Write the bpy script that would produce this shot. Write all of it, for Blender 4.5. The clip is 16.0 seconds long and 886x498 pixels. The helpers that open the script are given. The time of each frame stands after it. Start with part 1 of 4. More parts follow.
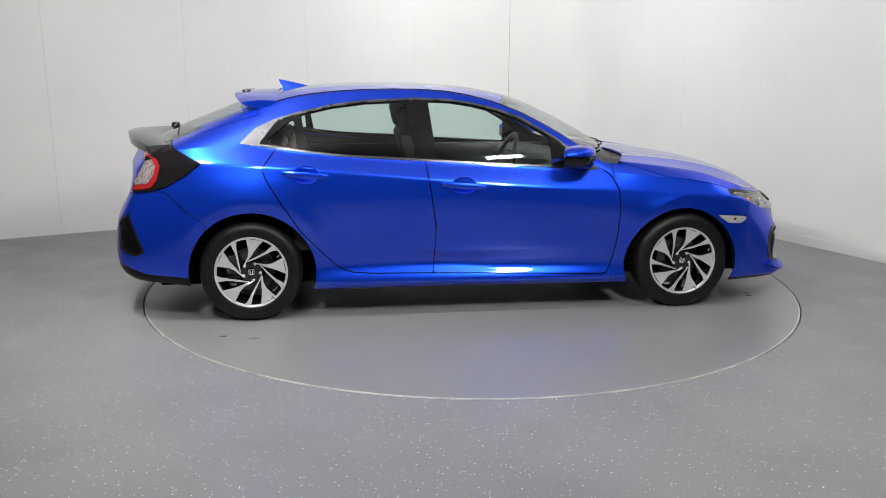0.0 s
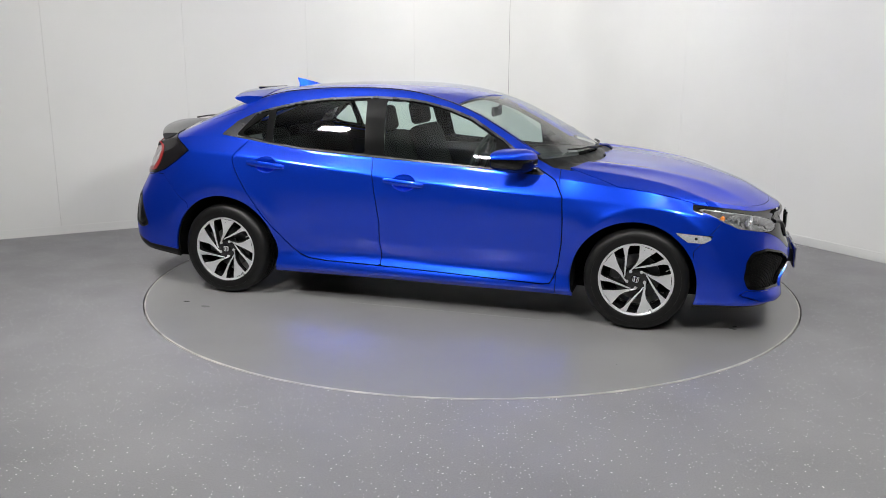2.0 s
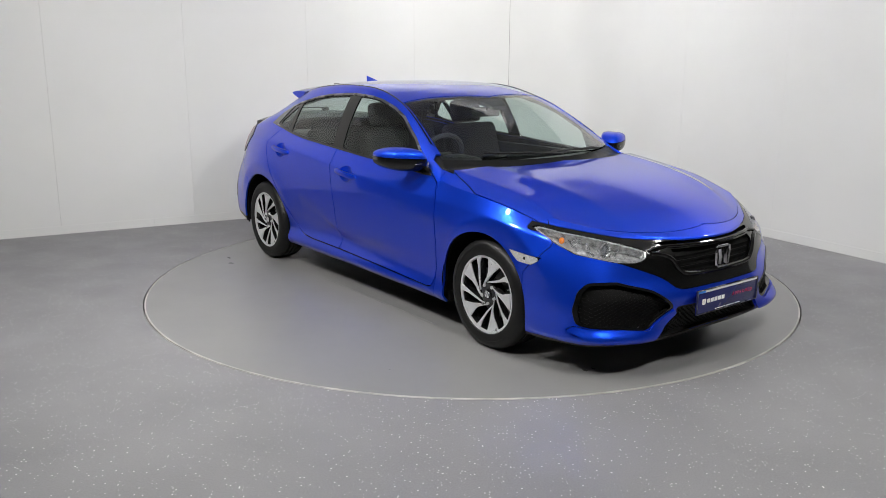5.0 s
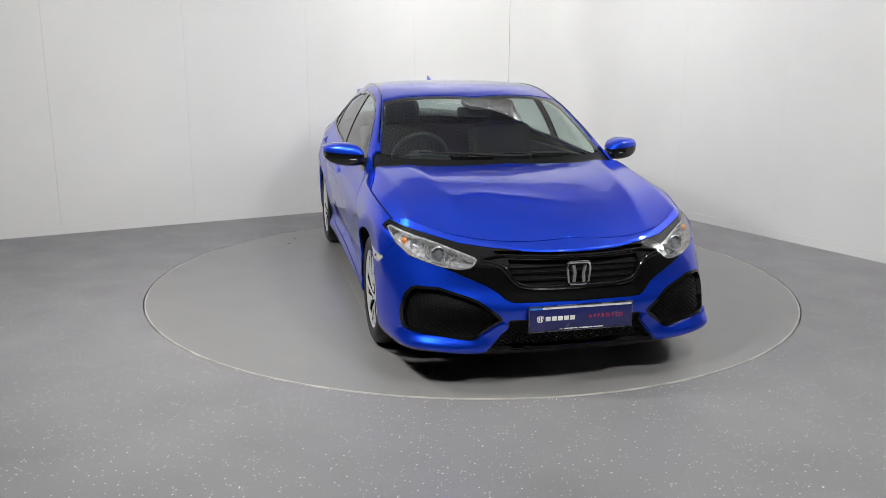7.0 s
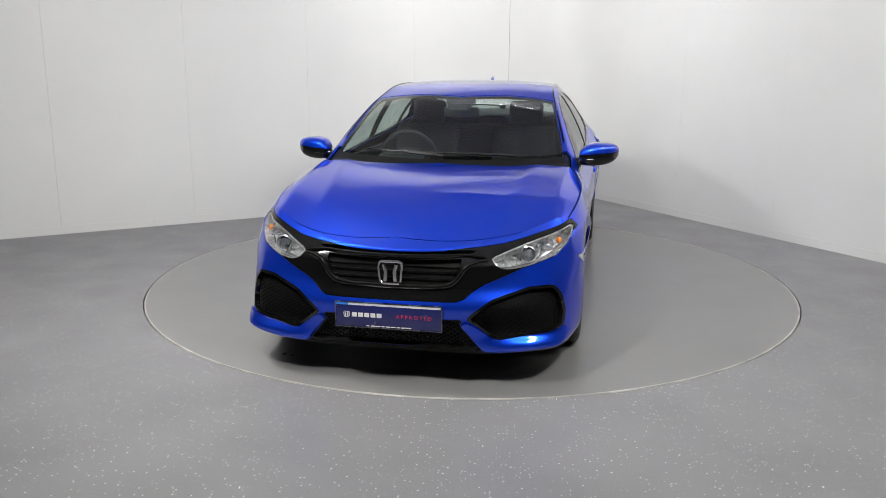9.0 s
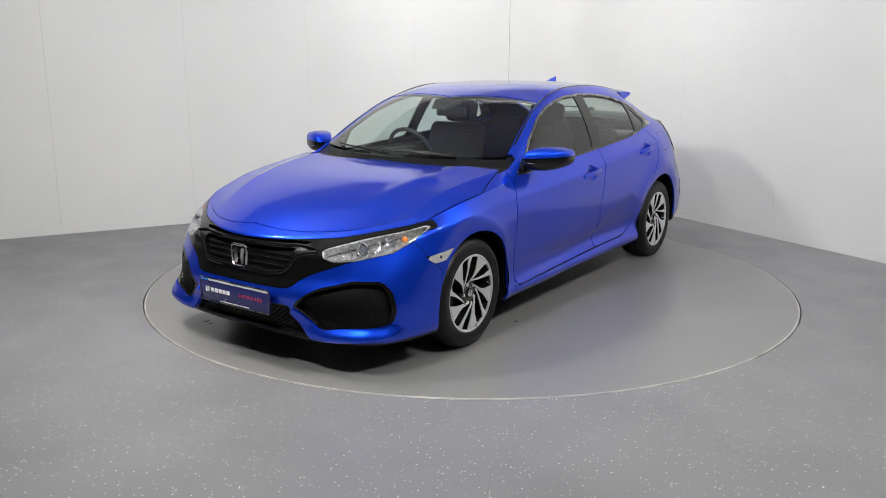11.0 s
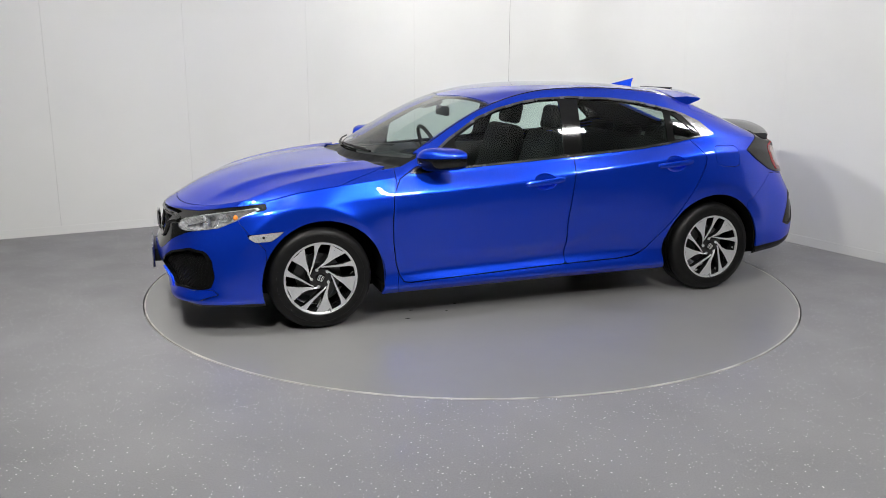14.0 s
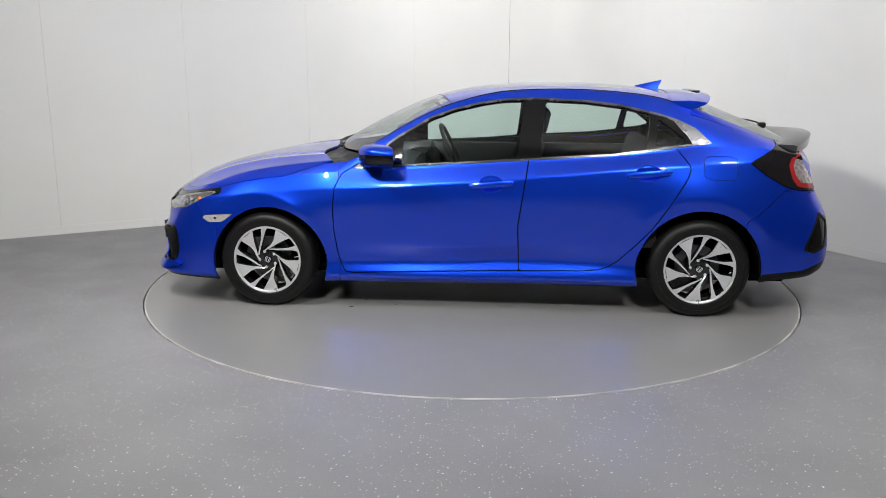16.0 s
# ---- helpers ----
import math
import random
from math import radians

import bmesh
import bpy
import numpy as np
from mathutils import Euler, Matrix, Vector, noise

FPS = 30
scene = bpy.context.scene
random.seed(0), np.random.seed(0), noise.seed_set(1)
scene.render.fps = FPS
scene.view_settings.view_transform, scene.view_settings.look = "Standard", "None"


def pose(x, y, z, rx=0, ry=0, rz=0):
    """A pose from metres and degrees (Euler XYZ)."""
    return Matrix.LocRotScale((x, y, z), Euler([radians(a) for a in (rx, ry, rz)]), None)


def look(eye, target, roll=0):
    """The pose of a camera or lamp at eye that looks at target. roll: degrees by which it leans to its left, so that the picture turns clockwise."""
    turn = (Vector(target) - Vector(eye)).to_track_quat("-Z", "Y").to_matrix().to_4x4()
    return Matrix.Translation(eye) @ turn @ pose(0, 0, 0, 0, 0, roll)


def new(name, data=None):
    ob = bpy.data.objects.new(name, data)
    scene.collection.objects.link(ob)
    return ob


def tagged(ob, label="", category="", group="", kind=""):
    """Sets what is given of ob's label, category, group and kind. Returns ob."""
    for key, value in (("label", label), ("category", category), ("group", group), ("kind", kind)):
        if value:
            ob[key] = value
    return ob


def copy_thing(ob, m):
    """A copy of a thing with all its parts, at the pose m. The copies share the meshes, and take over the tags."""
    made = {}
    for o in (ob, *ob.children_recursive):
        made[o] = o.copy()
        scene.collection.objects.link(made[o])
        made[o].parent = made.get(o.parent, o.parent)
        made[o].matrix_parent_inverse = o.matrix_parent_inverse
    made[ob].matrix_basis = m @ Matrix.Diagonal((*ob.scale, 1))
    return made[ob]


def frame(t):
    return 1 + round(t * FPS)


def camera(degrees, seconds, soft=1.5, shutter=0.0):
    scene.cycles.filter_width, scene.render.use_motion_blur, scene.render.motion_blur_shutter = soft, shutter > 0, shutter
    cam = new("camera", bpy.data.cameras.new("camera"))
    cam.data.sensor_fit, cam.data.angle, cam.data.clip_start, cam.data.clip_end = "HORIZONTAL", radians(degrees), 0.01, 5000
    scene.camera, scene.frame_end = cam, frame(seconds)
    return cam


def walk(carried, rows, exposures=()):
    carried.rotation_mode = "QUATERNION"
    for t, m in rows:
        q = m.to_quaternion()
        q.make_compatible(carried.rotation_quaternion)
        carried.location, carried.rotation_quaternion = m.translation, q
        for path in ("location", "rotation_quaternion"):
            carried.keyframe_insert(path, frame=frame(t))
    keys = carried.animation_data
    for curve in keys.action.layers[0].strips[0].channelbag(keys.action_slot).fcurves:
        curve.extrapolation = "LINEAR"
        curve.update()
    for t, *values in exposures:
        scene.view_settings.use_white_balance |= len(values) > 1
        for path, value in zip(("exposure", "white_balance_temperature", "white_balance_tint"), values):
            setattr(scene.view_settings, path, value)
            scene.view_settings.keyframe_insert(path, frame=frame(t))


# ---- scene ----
EYE = Vector((0.0, -5.877, 1.555))
AIM = Vector((math.sin(radians(-1.823)) * math.cos(radians(-12.912)), math.cos(radians(-1.823)) * math.cos(radians(-12.912)), math.sin(radians(-12.912))))
cam = camera(56.2, 16.0, soft=0.75)
walk(cam, [(0.0, look(EYE, EYE + AIM, 0.17)), (16.0, look(EYE, EYE + AIM, 0.17))], exposures=[(0.0, 0.0), (16.0, 0.0)])

# ---- world and light levels ----
world = bpy.data.worlds.new("studio_dark")
world.use_nodes = True
world.node_tree.nodes["Background"].inputs[0].default_value = (0.6, 0.62, 0.65, 1)
world.node_tree.nodes["Background"].inputs[1].default_value = 0.02
scene.world = world
PANEL_GLOW, CORNER_FILL_GLOW = 520.0, 37.0


# ---- materials ----
class Nodes:
    """A principled material with a few handy links."""

    def __init__(self, name):
        self.mat = bpy.data.materials.new(name)
        self.mat.use_nodes = True
        self.tree = self.mat.node_tree
        self.shader = self.tree.nodes["Principled BSDF"]

    def node(self, kind, **values):
        n = self.tree.nodes.new(kind)
        for k, v in values.items():
            if k in n.inputs:
                n.inputs[k].default_value = v
        return n

    def link(self, a, b):
        self.tree.links.new(a, b)

    def set(self, **values):
        for k, v in values.items():
            self.shader.inputs[k.replace("_", " ")].default_value = v
        return self

    def noise(self, scale, detail=3.0, coords="Object", rough=0.5):
        c = self.node("ShaderNodeTexCoord")
        n = self.node("ShaderNodeTexNoise", Scale=scale, Detail=detail, Roughness=rough)
        self.link(c.outputs[coords], n.inputs["Vector"])
        return n.outputs["Fac"]

    def ramp(self, fac, stops):
        r = self.node("ShaderNodeValToRGB")
        while len(r.color_ramp.elements) < len(stops):
            r.color_ramp.elements.new(0.5)
        for e, (p, c) in zip(r.color_ramp.elements, stops):
            e.position, e.color = p, (*c, 1) if len(c) == 3 else c
        self.link(fac, r.inputs["Fac"])
        return r.outputs["Color"]

    def bump(self, fac, strength, distance):
        b = self.node("ShaderNodeBump", Strength=strength, Distance=distance)
        self.link(fac, b.inputs["Height"])
        self.link(b.outputs["Normal"], self.shader.inputs["Normal"])
        return b


def grey(v):
    return (v, v, v)


def plain(name, colour, rough, metal=0.0, vary=0.12, scale=40.0, bump=0.0, coat=0.0, spec=0.5):
    """A surface with slight variation of tone and gloss."""
    m = Nodes(name)
    m.set(Roughness=rough, Metallic=metal)
    m.shader.inputs["Coat Weight"].default_value = coat
    m.shader.inputs["Specular IOR Level"].default_value = spec
    m.shader.inputs["Coat Roughness"].default_value = 0.05
    f = m.noise(scale)
    m.link(m.ramp(f, [(0.3, tuple(c * (1 - vary) for c in colour)), (0.7, tuple(min(1, c * (1 + vary)) for c in colour))]), m.shader.inputs["Base Color"])
    r = m.ramp(m.noise(scale * 0.23), [(0.3, grey(max(0.02, rough * 0.85))), (0.7, grey(min(1, rough * 1.15)))])
    m.link(r, m.shader.inputs["Roughness"])
    if bump:
        m.bump(f, bump, 0.001)
    return m.mat


def glow(name, colour, strength):
    m = Nodes(name)
    m.set(Base_Color=(*colour, 1), Roughness=0.5)
    m.shader.inputs["Emission Color"].default_value = (*colour, 1)
    m.shader.inputs["Emission Strength"].default_value = strength
    return m.mat


def wall_paint():
    m = Nodes("white_wall_paint")
    f = m.noise(1.1, 4.0)
    m.link(m.ramp(f, [(0.25, (0.60, 0.60, 0.59)), (0.75, (0.65, 0.65, 0.638))]), m.shader.inputs["Base Color"])
    m.set(Roughness=0.62)
    m.bump(m.noise(180.0, 4.0), 0.08, 0.001)
    return m.mat


def floor_vinyl():
    m = Nodes("speckled_grey_vinyl")
    base = m.ramp(m.noise(1.6, 5.0), [(0.25, (0.180, 0.177, 0.186)), (0.75, (0.212, 0.208, 0.217))])
    fine = m.ramp(m.noise(160.0, 2.0), [(0.3, grey(0.86)), (0.7, grey(1.12))])
    mul = m.node("ShaderNodeMix")
    mul.data_type, mul.blend_type = "RGBA", "MULTIPLY"
    mul.inputs["Factor"].default_value = 1.0
    m.link(base, mul.inputs["A"])
    m.link(fine, mul.inputs["B"])
    c = m.node("ShaderNodeTexCoord")
    v = m.node("ShaderNodeTexVoronoi", Scale=57.0, Randomness=1.0)
    m.link(c.outputs["Object"], v.inputs["Vector"])
    dot = m.ramp(v.outputs["Distance"], [(0.135, grey(1.0)), (0.205, grey(0.0))])
    split = m.node("ShaderNodeSeparateColor")
    m.link(v.outputs["Color"], split.inputs["Color"])
    pick = m.ramp(split.outputs["Red"], [(0.45, grey(0.0)), (0.80, grey(1.0))])
    both = m.node("ShaderNodeMath")
    both.operation = "MULTIPLY"
    m.link(dot, both.inputs[0])
    m.link(pick, both.inputs[1])
    mix = m.node("ShaderNodeMix")
    mix.data_type = "RGBA"
    m.link(both.outputs[0], mix.inputs["Factor"])
    m.link(mul.outputs["Result"], mix.inputs["A"])
    mix.inputs["B"].default_value = (0.78, 0.78, 0.77, 1)
    m.link(mix.outputs["Result"], m.shader.inputs["Base Color"])
    m.link(m.ramp(m.noise(2.3, 5.0), [(0.3, grey(0.36)), (0.7, grey(0.52))]), m.shader.inputs["Roughness"])
    m.bump(m.noise(420.0, 2.0), 0.06, 0.001)
    return m.mat


def table_vinyl():
    m = Nodes("worn_grey_turntable_vinyl")
    base = m.ramp(m.noise(1.9, 6.0, rough=0.6), [(0.2, (0.185, 0.183, 0.180)), (0.8, (0.207, 0.205, 0.202))])
    m.link(base, m.shader.inputs["Base Color"])
    m.link(m.ramp(m.noise(3.1, 6.0, rough=0.65), [(0.25, grey(0.27)), (0.75, grey(0.32))]), m.shader.inputs["Roughness"])
    return m.mat


def car_paint():
    m = Nodes("metallic_blue_car_paint")
    m.set(Metallic=0.76, Roughness=0.315)
    m.shader.inputs["Coat Weight"].default_value = 1.0
    m.shader.inputs["Coat Roughness"].default_value = 0.03
    m.shader.inputs["Coat IOR"].default_value = 1.54
    m.shader.inputs["Specular Tint"].default_value = (0.10, 0.18, 0.65, 1)
    m.link(m.ramp(m.noise(900.0, 1.0), [(0.3, (0.004, 0.040, 0.53)), (0.7, (0.009, 0.068, 0.77))]), m.shader.inputs["Base Color"])
    m.bump(m.noise(1400.0, 1.0), 0.03, 0.0005)
    return m.mat


def window_glass(name, tint, weight):
    """A thin pane: tinted see-through with a clear gloss on it."""
    m = Nodes(name)
    m.tree.nodes.remove(m.shader)
    out = m.tree.nodes["Material Output"]
    see = m.node("ShaderNodeBsdfTransparent", Color=(*tint, 1))
    gloss = m.node("ShaderNodeBsdfGlossy", Roughness=0.02)
    facing = m.node("ShaderNodeLayerWeight", Blend=0.5)
    power = m.node("ShaderNodeMath")
    power.operation = "POWER"
    power.inputs[1].default_value = 4.0
    scale = m.node("ShaderNodeMath")
    scale.operation = "MULTIPLY_ADD"
    scale.inputs[1].default_value, scale.inputs[2].default_value = 0.85, weight
    mix = m.node("ShaderNodeMixShader")
    m.link(facing.outputs["Facing"], power.inputs[0])
    m.link(power.outputs[0], scale.inputs[0])
    m.link(scale.outputs[0], mix.inputs[0])
    m.link(see.outputs[0], mix.inputs[1])
    m.link(gloss.outputs[0], mix.inputs[2])
    m.link(mix.outputs[0], out.inputs["Surface"])
    return m.mat


def tyre_rubber():
    m = Nodes("tyre_rubber")
    m.link(m.ramp(m.noise(30.0), [(0.3, (0.004, 0.004, 0.004)), (0.7, (0.007, 0.007, 0.007))]), m.shader.inputs["Base Color"])
    m.set(Roughness=0.45)
    m.shader.inputs["Specular IOR Level"].default_value = 0.28
    m.bump(m.noise(220.0), 0.15, 0.001)
    return m.mat


WALL, FLOOR, TABLE = wall_paint(), floor_vinyl(), table_vinyl()
PAINT = car_paint()
RIM_TRIM = plain("table_rim_metal", (0.46, 0.45, 0.42), 0.5, 0.15, vary=0.35, scale=6.0)
PIT = plain("dark_pit", grey(0.01), 0.8)
CEILING = plain("grey_ceiling", grey(0.45), 0.8, vary=0.1, scale=2.0)
PALE = plain("pale_rubbed_vinyl", grey(0.29), 0.4)
DARK_SPOT = plain("dark_spot", grey(0.02), 0.5)
FAINT = plain("faint_scuff", grey(0.14), 0.5)
# grey of the unseen walls, kept low so that the car reflects dark
UNSEEN_WALL = plain("dark_grey_unseen_wall", grey(0.10), 0.7, vary=0.05, scale=1.5)
FRAME = plain("white_lamp_frame", grey(0.7), 0.4)
GLASS = window_glass("green_tinted_glass", (0.80, 0.91, 0.87), 0.07)
SCREEN = window_glass("windscreen_glass", (0.76, 0.85, 0.82), 0.11)
LENS = window_glass("clear_lamp_lens", (0.95, 0.96, 0.97), 0.04)
GLOSS_BLACK = plain("gloss_black_plastic", grey(0.004), 0.09)
SATIN_BLACK = plain("satin_black_plastic", grey(0.006), 0.42, scale=90.0, bump=0.05, spec=0.2)
MESH_BLACK = plain("matt_black_mesh", grey(0.004), 0.5, spec=0.12)
DARK = plain("dark_lining", grey(0.003), 0.8, spec=0.08)
CHROME = plain("polished_chrome", (0.78, 0.78, 0.80), 0.09, 1.0, vary=0.04)
SATIN_CHROME = plain("satin_chrome_trim", (0.24, 0.24, 0.25), 0.27, 1.0, vary=0.08)
BELT = plain("dark_satin_strip", grey(0.10), 0.25, 0.9, vary=0.1)
LINING = plain("grey_black_cabin_lining", grey(0.008), 0.8, spec=0.1)
RUBBER = tyre_rubber()


# ---- small mesh tools ----
def mesh_of(name, verts, faces, smooth=True):
    me = bpy.data.meshes.new(name)
    me.from_pydata([tuple(v) for v in verts], [], [tuple(f) for f in faces])
    me.validate()
    if smooth:
        me.polygons.foreach_set("use_smooth", [True] * len(me.polygons))
    me.update()
    return me


def put(name, me, material, parent=None, label=""):
    ob = new(name, me)
    if material:
        me.materials.append(material)
    if parent:
        ob.parent = parent
    if label:
        tagged(ob, label)
    return ob


def part(name, bm, material, parent, label="", angle=35):
    """Links a bmesh as one mesh object under a thing or a part."""
    me = bpy.data.meshes.new(name)
    bm.normal_update()
    for e in bm.edges:
        if len(e.link_faces) == 2 and e.calc_face_angle(0) > radians(angle):
            e.smooth = False
    for f in bm.faces:
        f.smooth = True
    bm.to_mesh(me)
    bm.free()
    return put(name, me, material, parent, label)


def box(bm, size, at=(0, 0, 0), bevel=0.0, turn=None, segments=2):
    made = bmesh.ops.create_cube(bm, size=1.0)["verts"]
    m = Matrix.Translation(at) @ (turn or Matrix.Identity(4)) @ Matrix.Diagonal((*size, 1))
    if bevel:
        bmesh.ops.scale(bm, vec=size, verts=made)
        edges = list({e for v in made for e in v.link_edges})
        done = bmesh.ops.bevel(bm, geom=edges, offset=bevel, segments=segments, affect="EDGES", profile=0.5)
        vs = list({v for f in done["faces"] for v in f.verts} | {v for v in made if v.is_valid})
        bmesh.ops.transform(bm, matrix=Matrix.Translation(at) @ (turn or Matrix.Identity(4)), verts=vs)
    else:
        bmesh.ops.transform(bm, matrix=m, verts=made)
    return bm


def boxed(*args, **kw):
    return box(bmesh.new(), *args, **kw)


def lathe(profile, steps, axis="y", turn=360.0):
    """Verts and faces of a (radius, along) profile turned about an axis."""
    verts, faces, n = [], [], len(profile)
    full = abs(turn - 360) < 1e-6
    count = steps if full else steps + 1
    for i in range(count):
        a = radians(turn) * i / steps
        for r, h in profile:
            p = {"y": (r * math.cos(a), h, r * math.sin(a)), "z": (r * math.cos(a), r * math.sin(a), h), "x": (h, r * math.cos(a), r * math.sin(a))}[axis]
            verts.append(p)
    for i in range(steps):
        a, b = i * n, ((i + 1) % count) * n
        for j in range(n - 1):
            faces.append((a + j, b + j, b + j + 1, a + j + 1))
    return verts, faces


def from_lists(verts, faces, bm=None, m=None):
    bm = bm or bmesh.new()
    vs = [bm.verts.new(m @ Vector(v) if m else v) for v in verts]
    for f in faces:
        ids = list(dict.fromkeys(f))
        if len(ids) > 2:
            try:
                bm.faces.new([vs[i] for i in ids])
            except ValueError:
                pass
    return bm


def tube(points, radius, sides=8, closed=False, bm=None):
    """A round bar along points."""
    pts = [Vector(p) for p in points]
    bm = bm or bmesh.new()
    rings = []
    for i, p in enumerate(pts):
        a = pts[(i - 1) % len(pts)] if closed or i else pts[0]
        b = pts[(i + 1) % len(pts)] if closed or i < len(pts) - 1 else pts[-1]
        d = (b - a).normalized()
        u = d.orthogonal().normalized() if abs(d.z) > 0.95 else Vector((0, 0, 1)).cross(d).normalized()
        w = d.cross(u)
        rings.append([bm.verts.new(p + (u * math.cos(2 * math.pi * k / sides) + w * math.sin(2 * math.pi * k / sides)) * radius) for k in range(sides)])
    for i in range(len(rings) if closed else len(rings) - 1):
        a, b = rings[i], rings[(i + 1) % len(rings)]
        for k in range(sides):
            bm.faces.new((a[k], a[(k + 1) % sides], b[(k + 1) % sides], b[k]))
    if not closed:
        bm.faces.new(rings[0][::-1])
        bm.faces.new(rings[-1])
    return bm


def slab(points, thick, bm=None):
    """A prism: a flat outline (list of 3D points) thickened along a vector."""
    bm = bm or bmesh.new()
    a = [bm.verts.new(p) for p in points]
    b = [bm.verts.new(Vector(p) + Vector(thick)) for p in points]
    bm.faces.new(a[::-1])
    bm.faces.new(b)
    n = len(a)
    for i in range(n):
        bm.faces.new((a[i], a[(i + 1) % n], b[(i + 1) % n], b[i]))
    bmesh.ops.recalc_face_normals(bm, faces=list(bm.faces))
    return bm


# ---- the room ----
CORNER = Vector((1.134, 4.08, 0))
LEFT, RIGHT = Vector((-0.8695, -0.4939, 0)), Vector((0.5185, -0.8551, 0))
TALL = 3.3
R_TABLE = 2.244


def wall_panel(name, a, b, z0, z1, out, depth, material, parent, gap=0.0):
    """One flat board between two floor points."""
    d = (b - a).normalized()
    a, b = a + d * gap, b - d * gap
    bm = slab([a + Vector((0, 0, z0)), b + Vector((0, 0, z0)), b + Vector((0, 0, z1)), a + Vector((0, 0, z1))], out * depth)
    return part(name, bm, material, parent)


def build_wall(name, start, way, first, count, out, label, gaps, white):
    """A wall of boards about 1.18 m wide, on a solid backing, with a low skirting."""
    far = start + way * 11.2
    back = slab([start + way * first + out * 0.02, far + out * 0.02, far + out * 0.02 + Vector((0, 0, TALL)), start + way * first + out * 0.02 + Vector((0, 0, TALL))], out * 0.14)
    wall = part(name, back, PIT, None)
    tagged(wall, label, "wall", kind="structure")
    d = first
    for i in range(count):
        e = d + 1.18 if i < count - 1 else 11.2
        # boards past the white length are out of view, darkened for the reflections
        wall_panel("panel", start + way * d, start + way * e, 0.0, TALL, out, 0.02, WALL if d < white else UNSEEN_WALL, wall, gaps[min(i, len(gaps) - 1)])
        d = e
    return wall


def build_room():
    out_l, out_r = Vector((-0.4939, 0.8695, 0)), Vector((0.8551, 0.5185, 0))
    left = build_wall("wall_left", CORNER, LEFT, 0.81, 9, out_l, "white panelled studio wall, darkened on its unseen far panels", [0.0012, 0.0006, 0.0004, 0.0008], 6.0)
    right = build_wall("wall_right", CORNER, RIGHT, 0.67, 9, out_r, "white panelled studio wall, darkened on its unseen far panels", [0.0007, 0.0007, 0.0004], 4.6)
    a, c = CORNER + LEFT * 0.808, CORNER + RIGHT * 0.668
    n = 28
    arc = [(a * (1 - t) ** 2 + CORNER * 2 * t * (1 - t) + c * t ** 2) for t in np.linspace(0, 1, n)]
    bm = bmesh.new()
    inner = [[bm.verts.new(p + Vector((0, 0, z))) for z in (0, TALL)] for p in arc]
    outer = [[bm.verts.new(p + Vector((0.06, 0.12, z))) for z in (0, TALL)] for p in arc]
    for i in range(n - 1):
        bm.faces.new((inner[i][0], inner[i + 1][0], inner[i + 1][1], inner[i][1]))
        bm.faces.new((outer[i + 1][0], outer[i][0], outer[i][1], outer[i + 1][1]))
        bm.faces.new((inner[i][1], inner[i + 1][1], outer[i + 1][1], outer[i][1]))
    tagged(part("wall_corner", bm, WALL, None), "white curved panel in the studio corner", "wall", kind="structure")
    # skirting boards with open joints
    for way, first, cuts, out in ((LEFT, 0.81, (4.73, 11.1), out_l), (RIGHT, 0.67, (1.49, 11.1), out_r)):
        d = first
        for e in cuts:
            p, q = CORNER + way * (d + 0.002) - out * 0.006, CORNER + way * (e - 0.002) - out * 0.006
            b = slab([p, q, q + Vector((0, 0, 0.075)), p + Vector((0, 0, 0.075))], out * 0.0055)
            tagged(part("baseboard", b, WALL, None), "low white skirting board along the wall", "baseboard", kind="structure")
            d = e
    # unseen grey walls added behind the viewer close the room and darken reflections
    e1, e2 = CORNER + LEFT * 11.0, CORNER + RIGHT * 11.0
    e3 = e1 + RIGHT * 11.0
    for nm, p, q, o in (("wall_back", e1, e3, -out_r), ("wall_side", e3, e2, -out_l)):
        b = slab([p, q, q + Vector((0, 0, TALL)), p + Vector((0, 0, TALL))], o * 0.15)
        tagged(part(nm, b, UNSEEN_WALL, None), "plain grey wall added out of view", "wall", kind="structure")
    roof = slab([CORNER + Vector((.5, .8, TALL)), CORNER + LEFT * 11.6 + Vector((-.3, .5, TALL)), e3 + Vector((-.6, -.9, TALL)), CORNER + RIGHT * 11.6 + Vector((.5, 0, TALL))], (0, 0, 0.15))
    tagged(part("ceiling", roof, CEILING, None), "plain grey studio ceiling", "ceiling", kind="structure")
    # floor: one sheet with a round hole for the turntable
    n = 160
    hole = [Vector(((R_TABLE + 0.004) * math.cos(2 * math.pi * i / n), (R_TABLE + 0.004) * math.sin(2 * math.pi * i / n), 0)) for i in range(n)]
    rim = [Vector((16 * math.cos(2 * math.pi * i / n), 16 * math.sin(2 * math.pi * i / n) - 3, 0)) for i in range(n)]
    bm = bmesh.new()
    lo, hi, pit = [[bm.verts.new(p + Vector((0, 0, z))) for p in ring] for ring, z in ((rim, 0), (hole, 0), (hole, -0.05))]
    for i in range(n):
        j = (i + 1) % n
        bm.faces.new((lo[i], lo[j], hi[j], hi[i]))
        bm.faces.new((hi[i], hi[j], pit[j], pit[i]))
    tagged(part("floor", bm, FLOOR, None), "grey vinyl floor with white speckles", "floor", kind="structure")
    bm = from_lists(*lathe([(0.0, -0.05), (R_TABLE + 0.006, -0.05)], n, "z"))
    tagged(part("pit_floor", bm, PIT, None), "dark pit under the turntable", "floor", kind="structure")


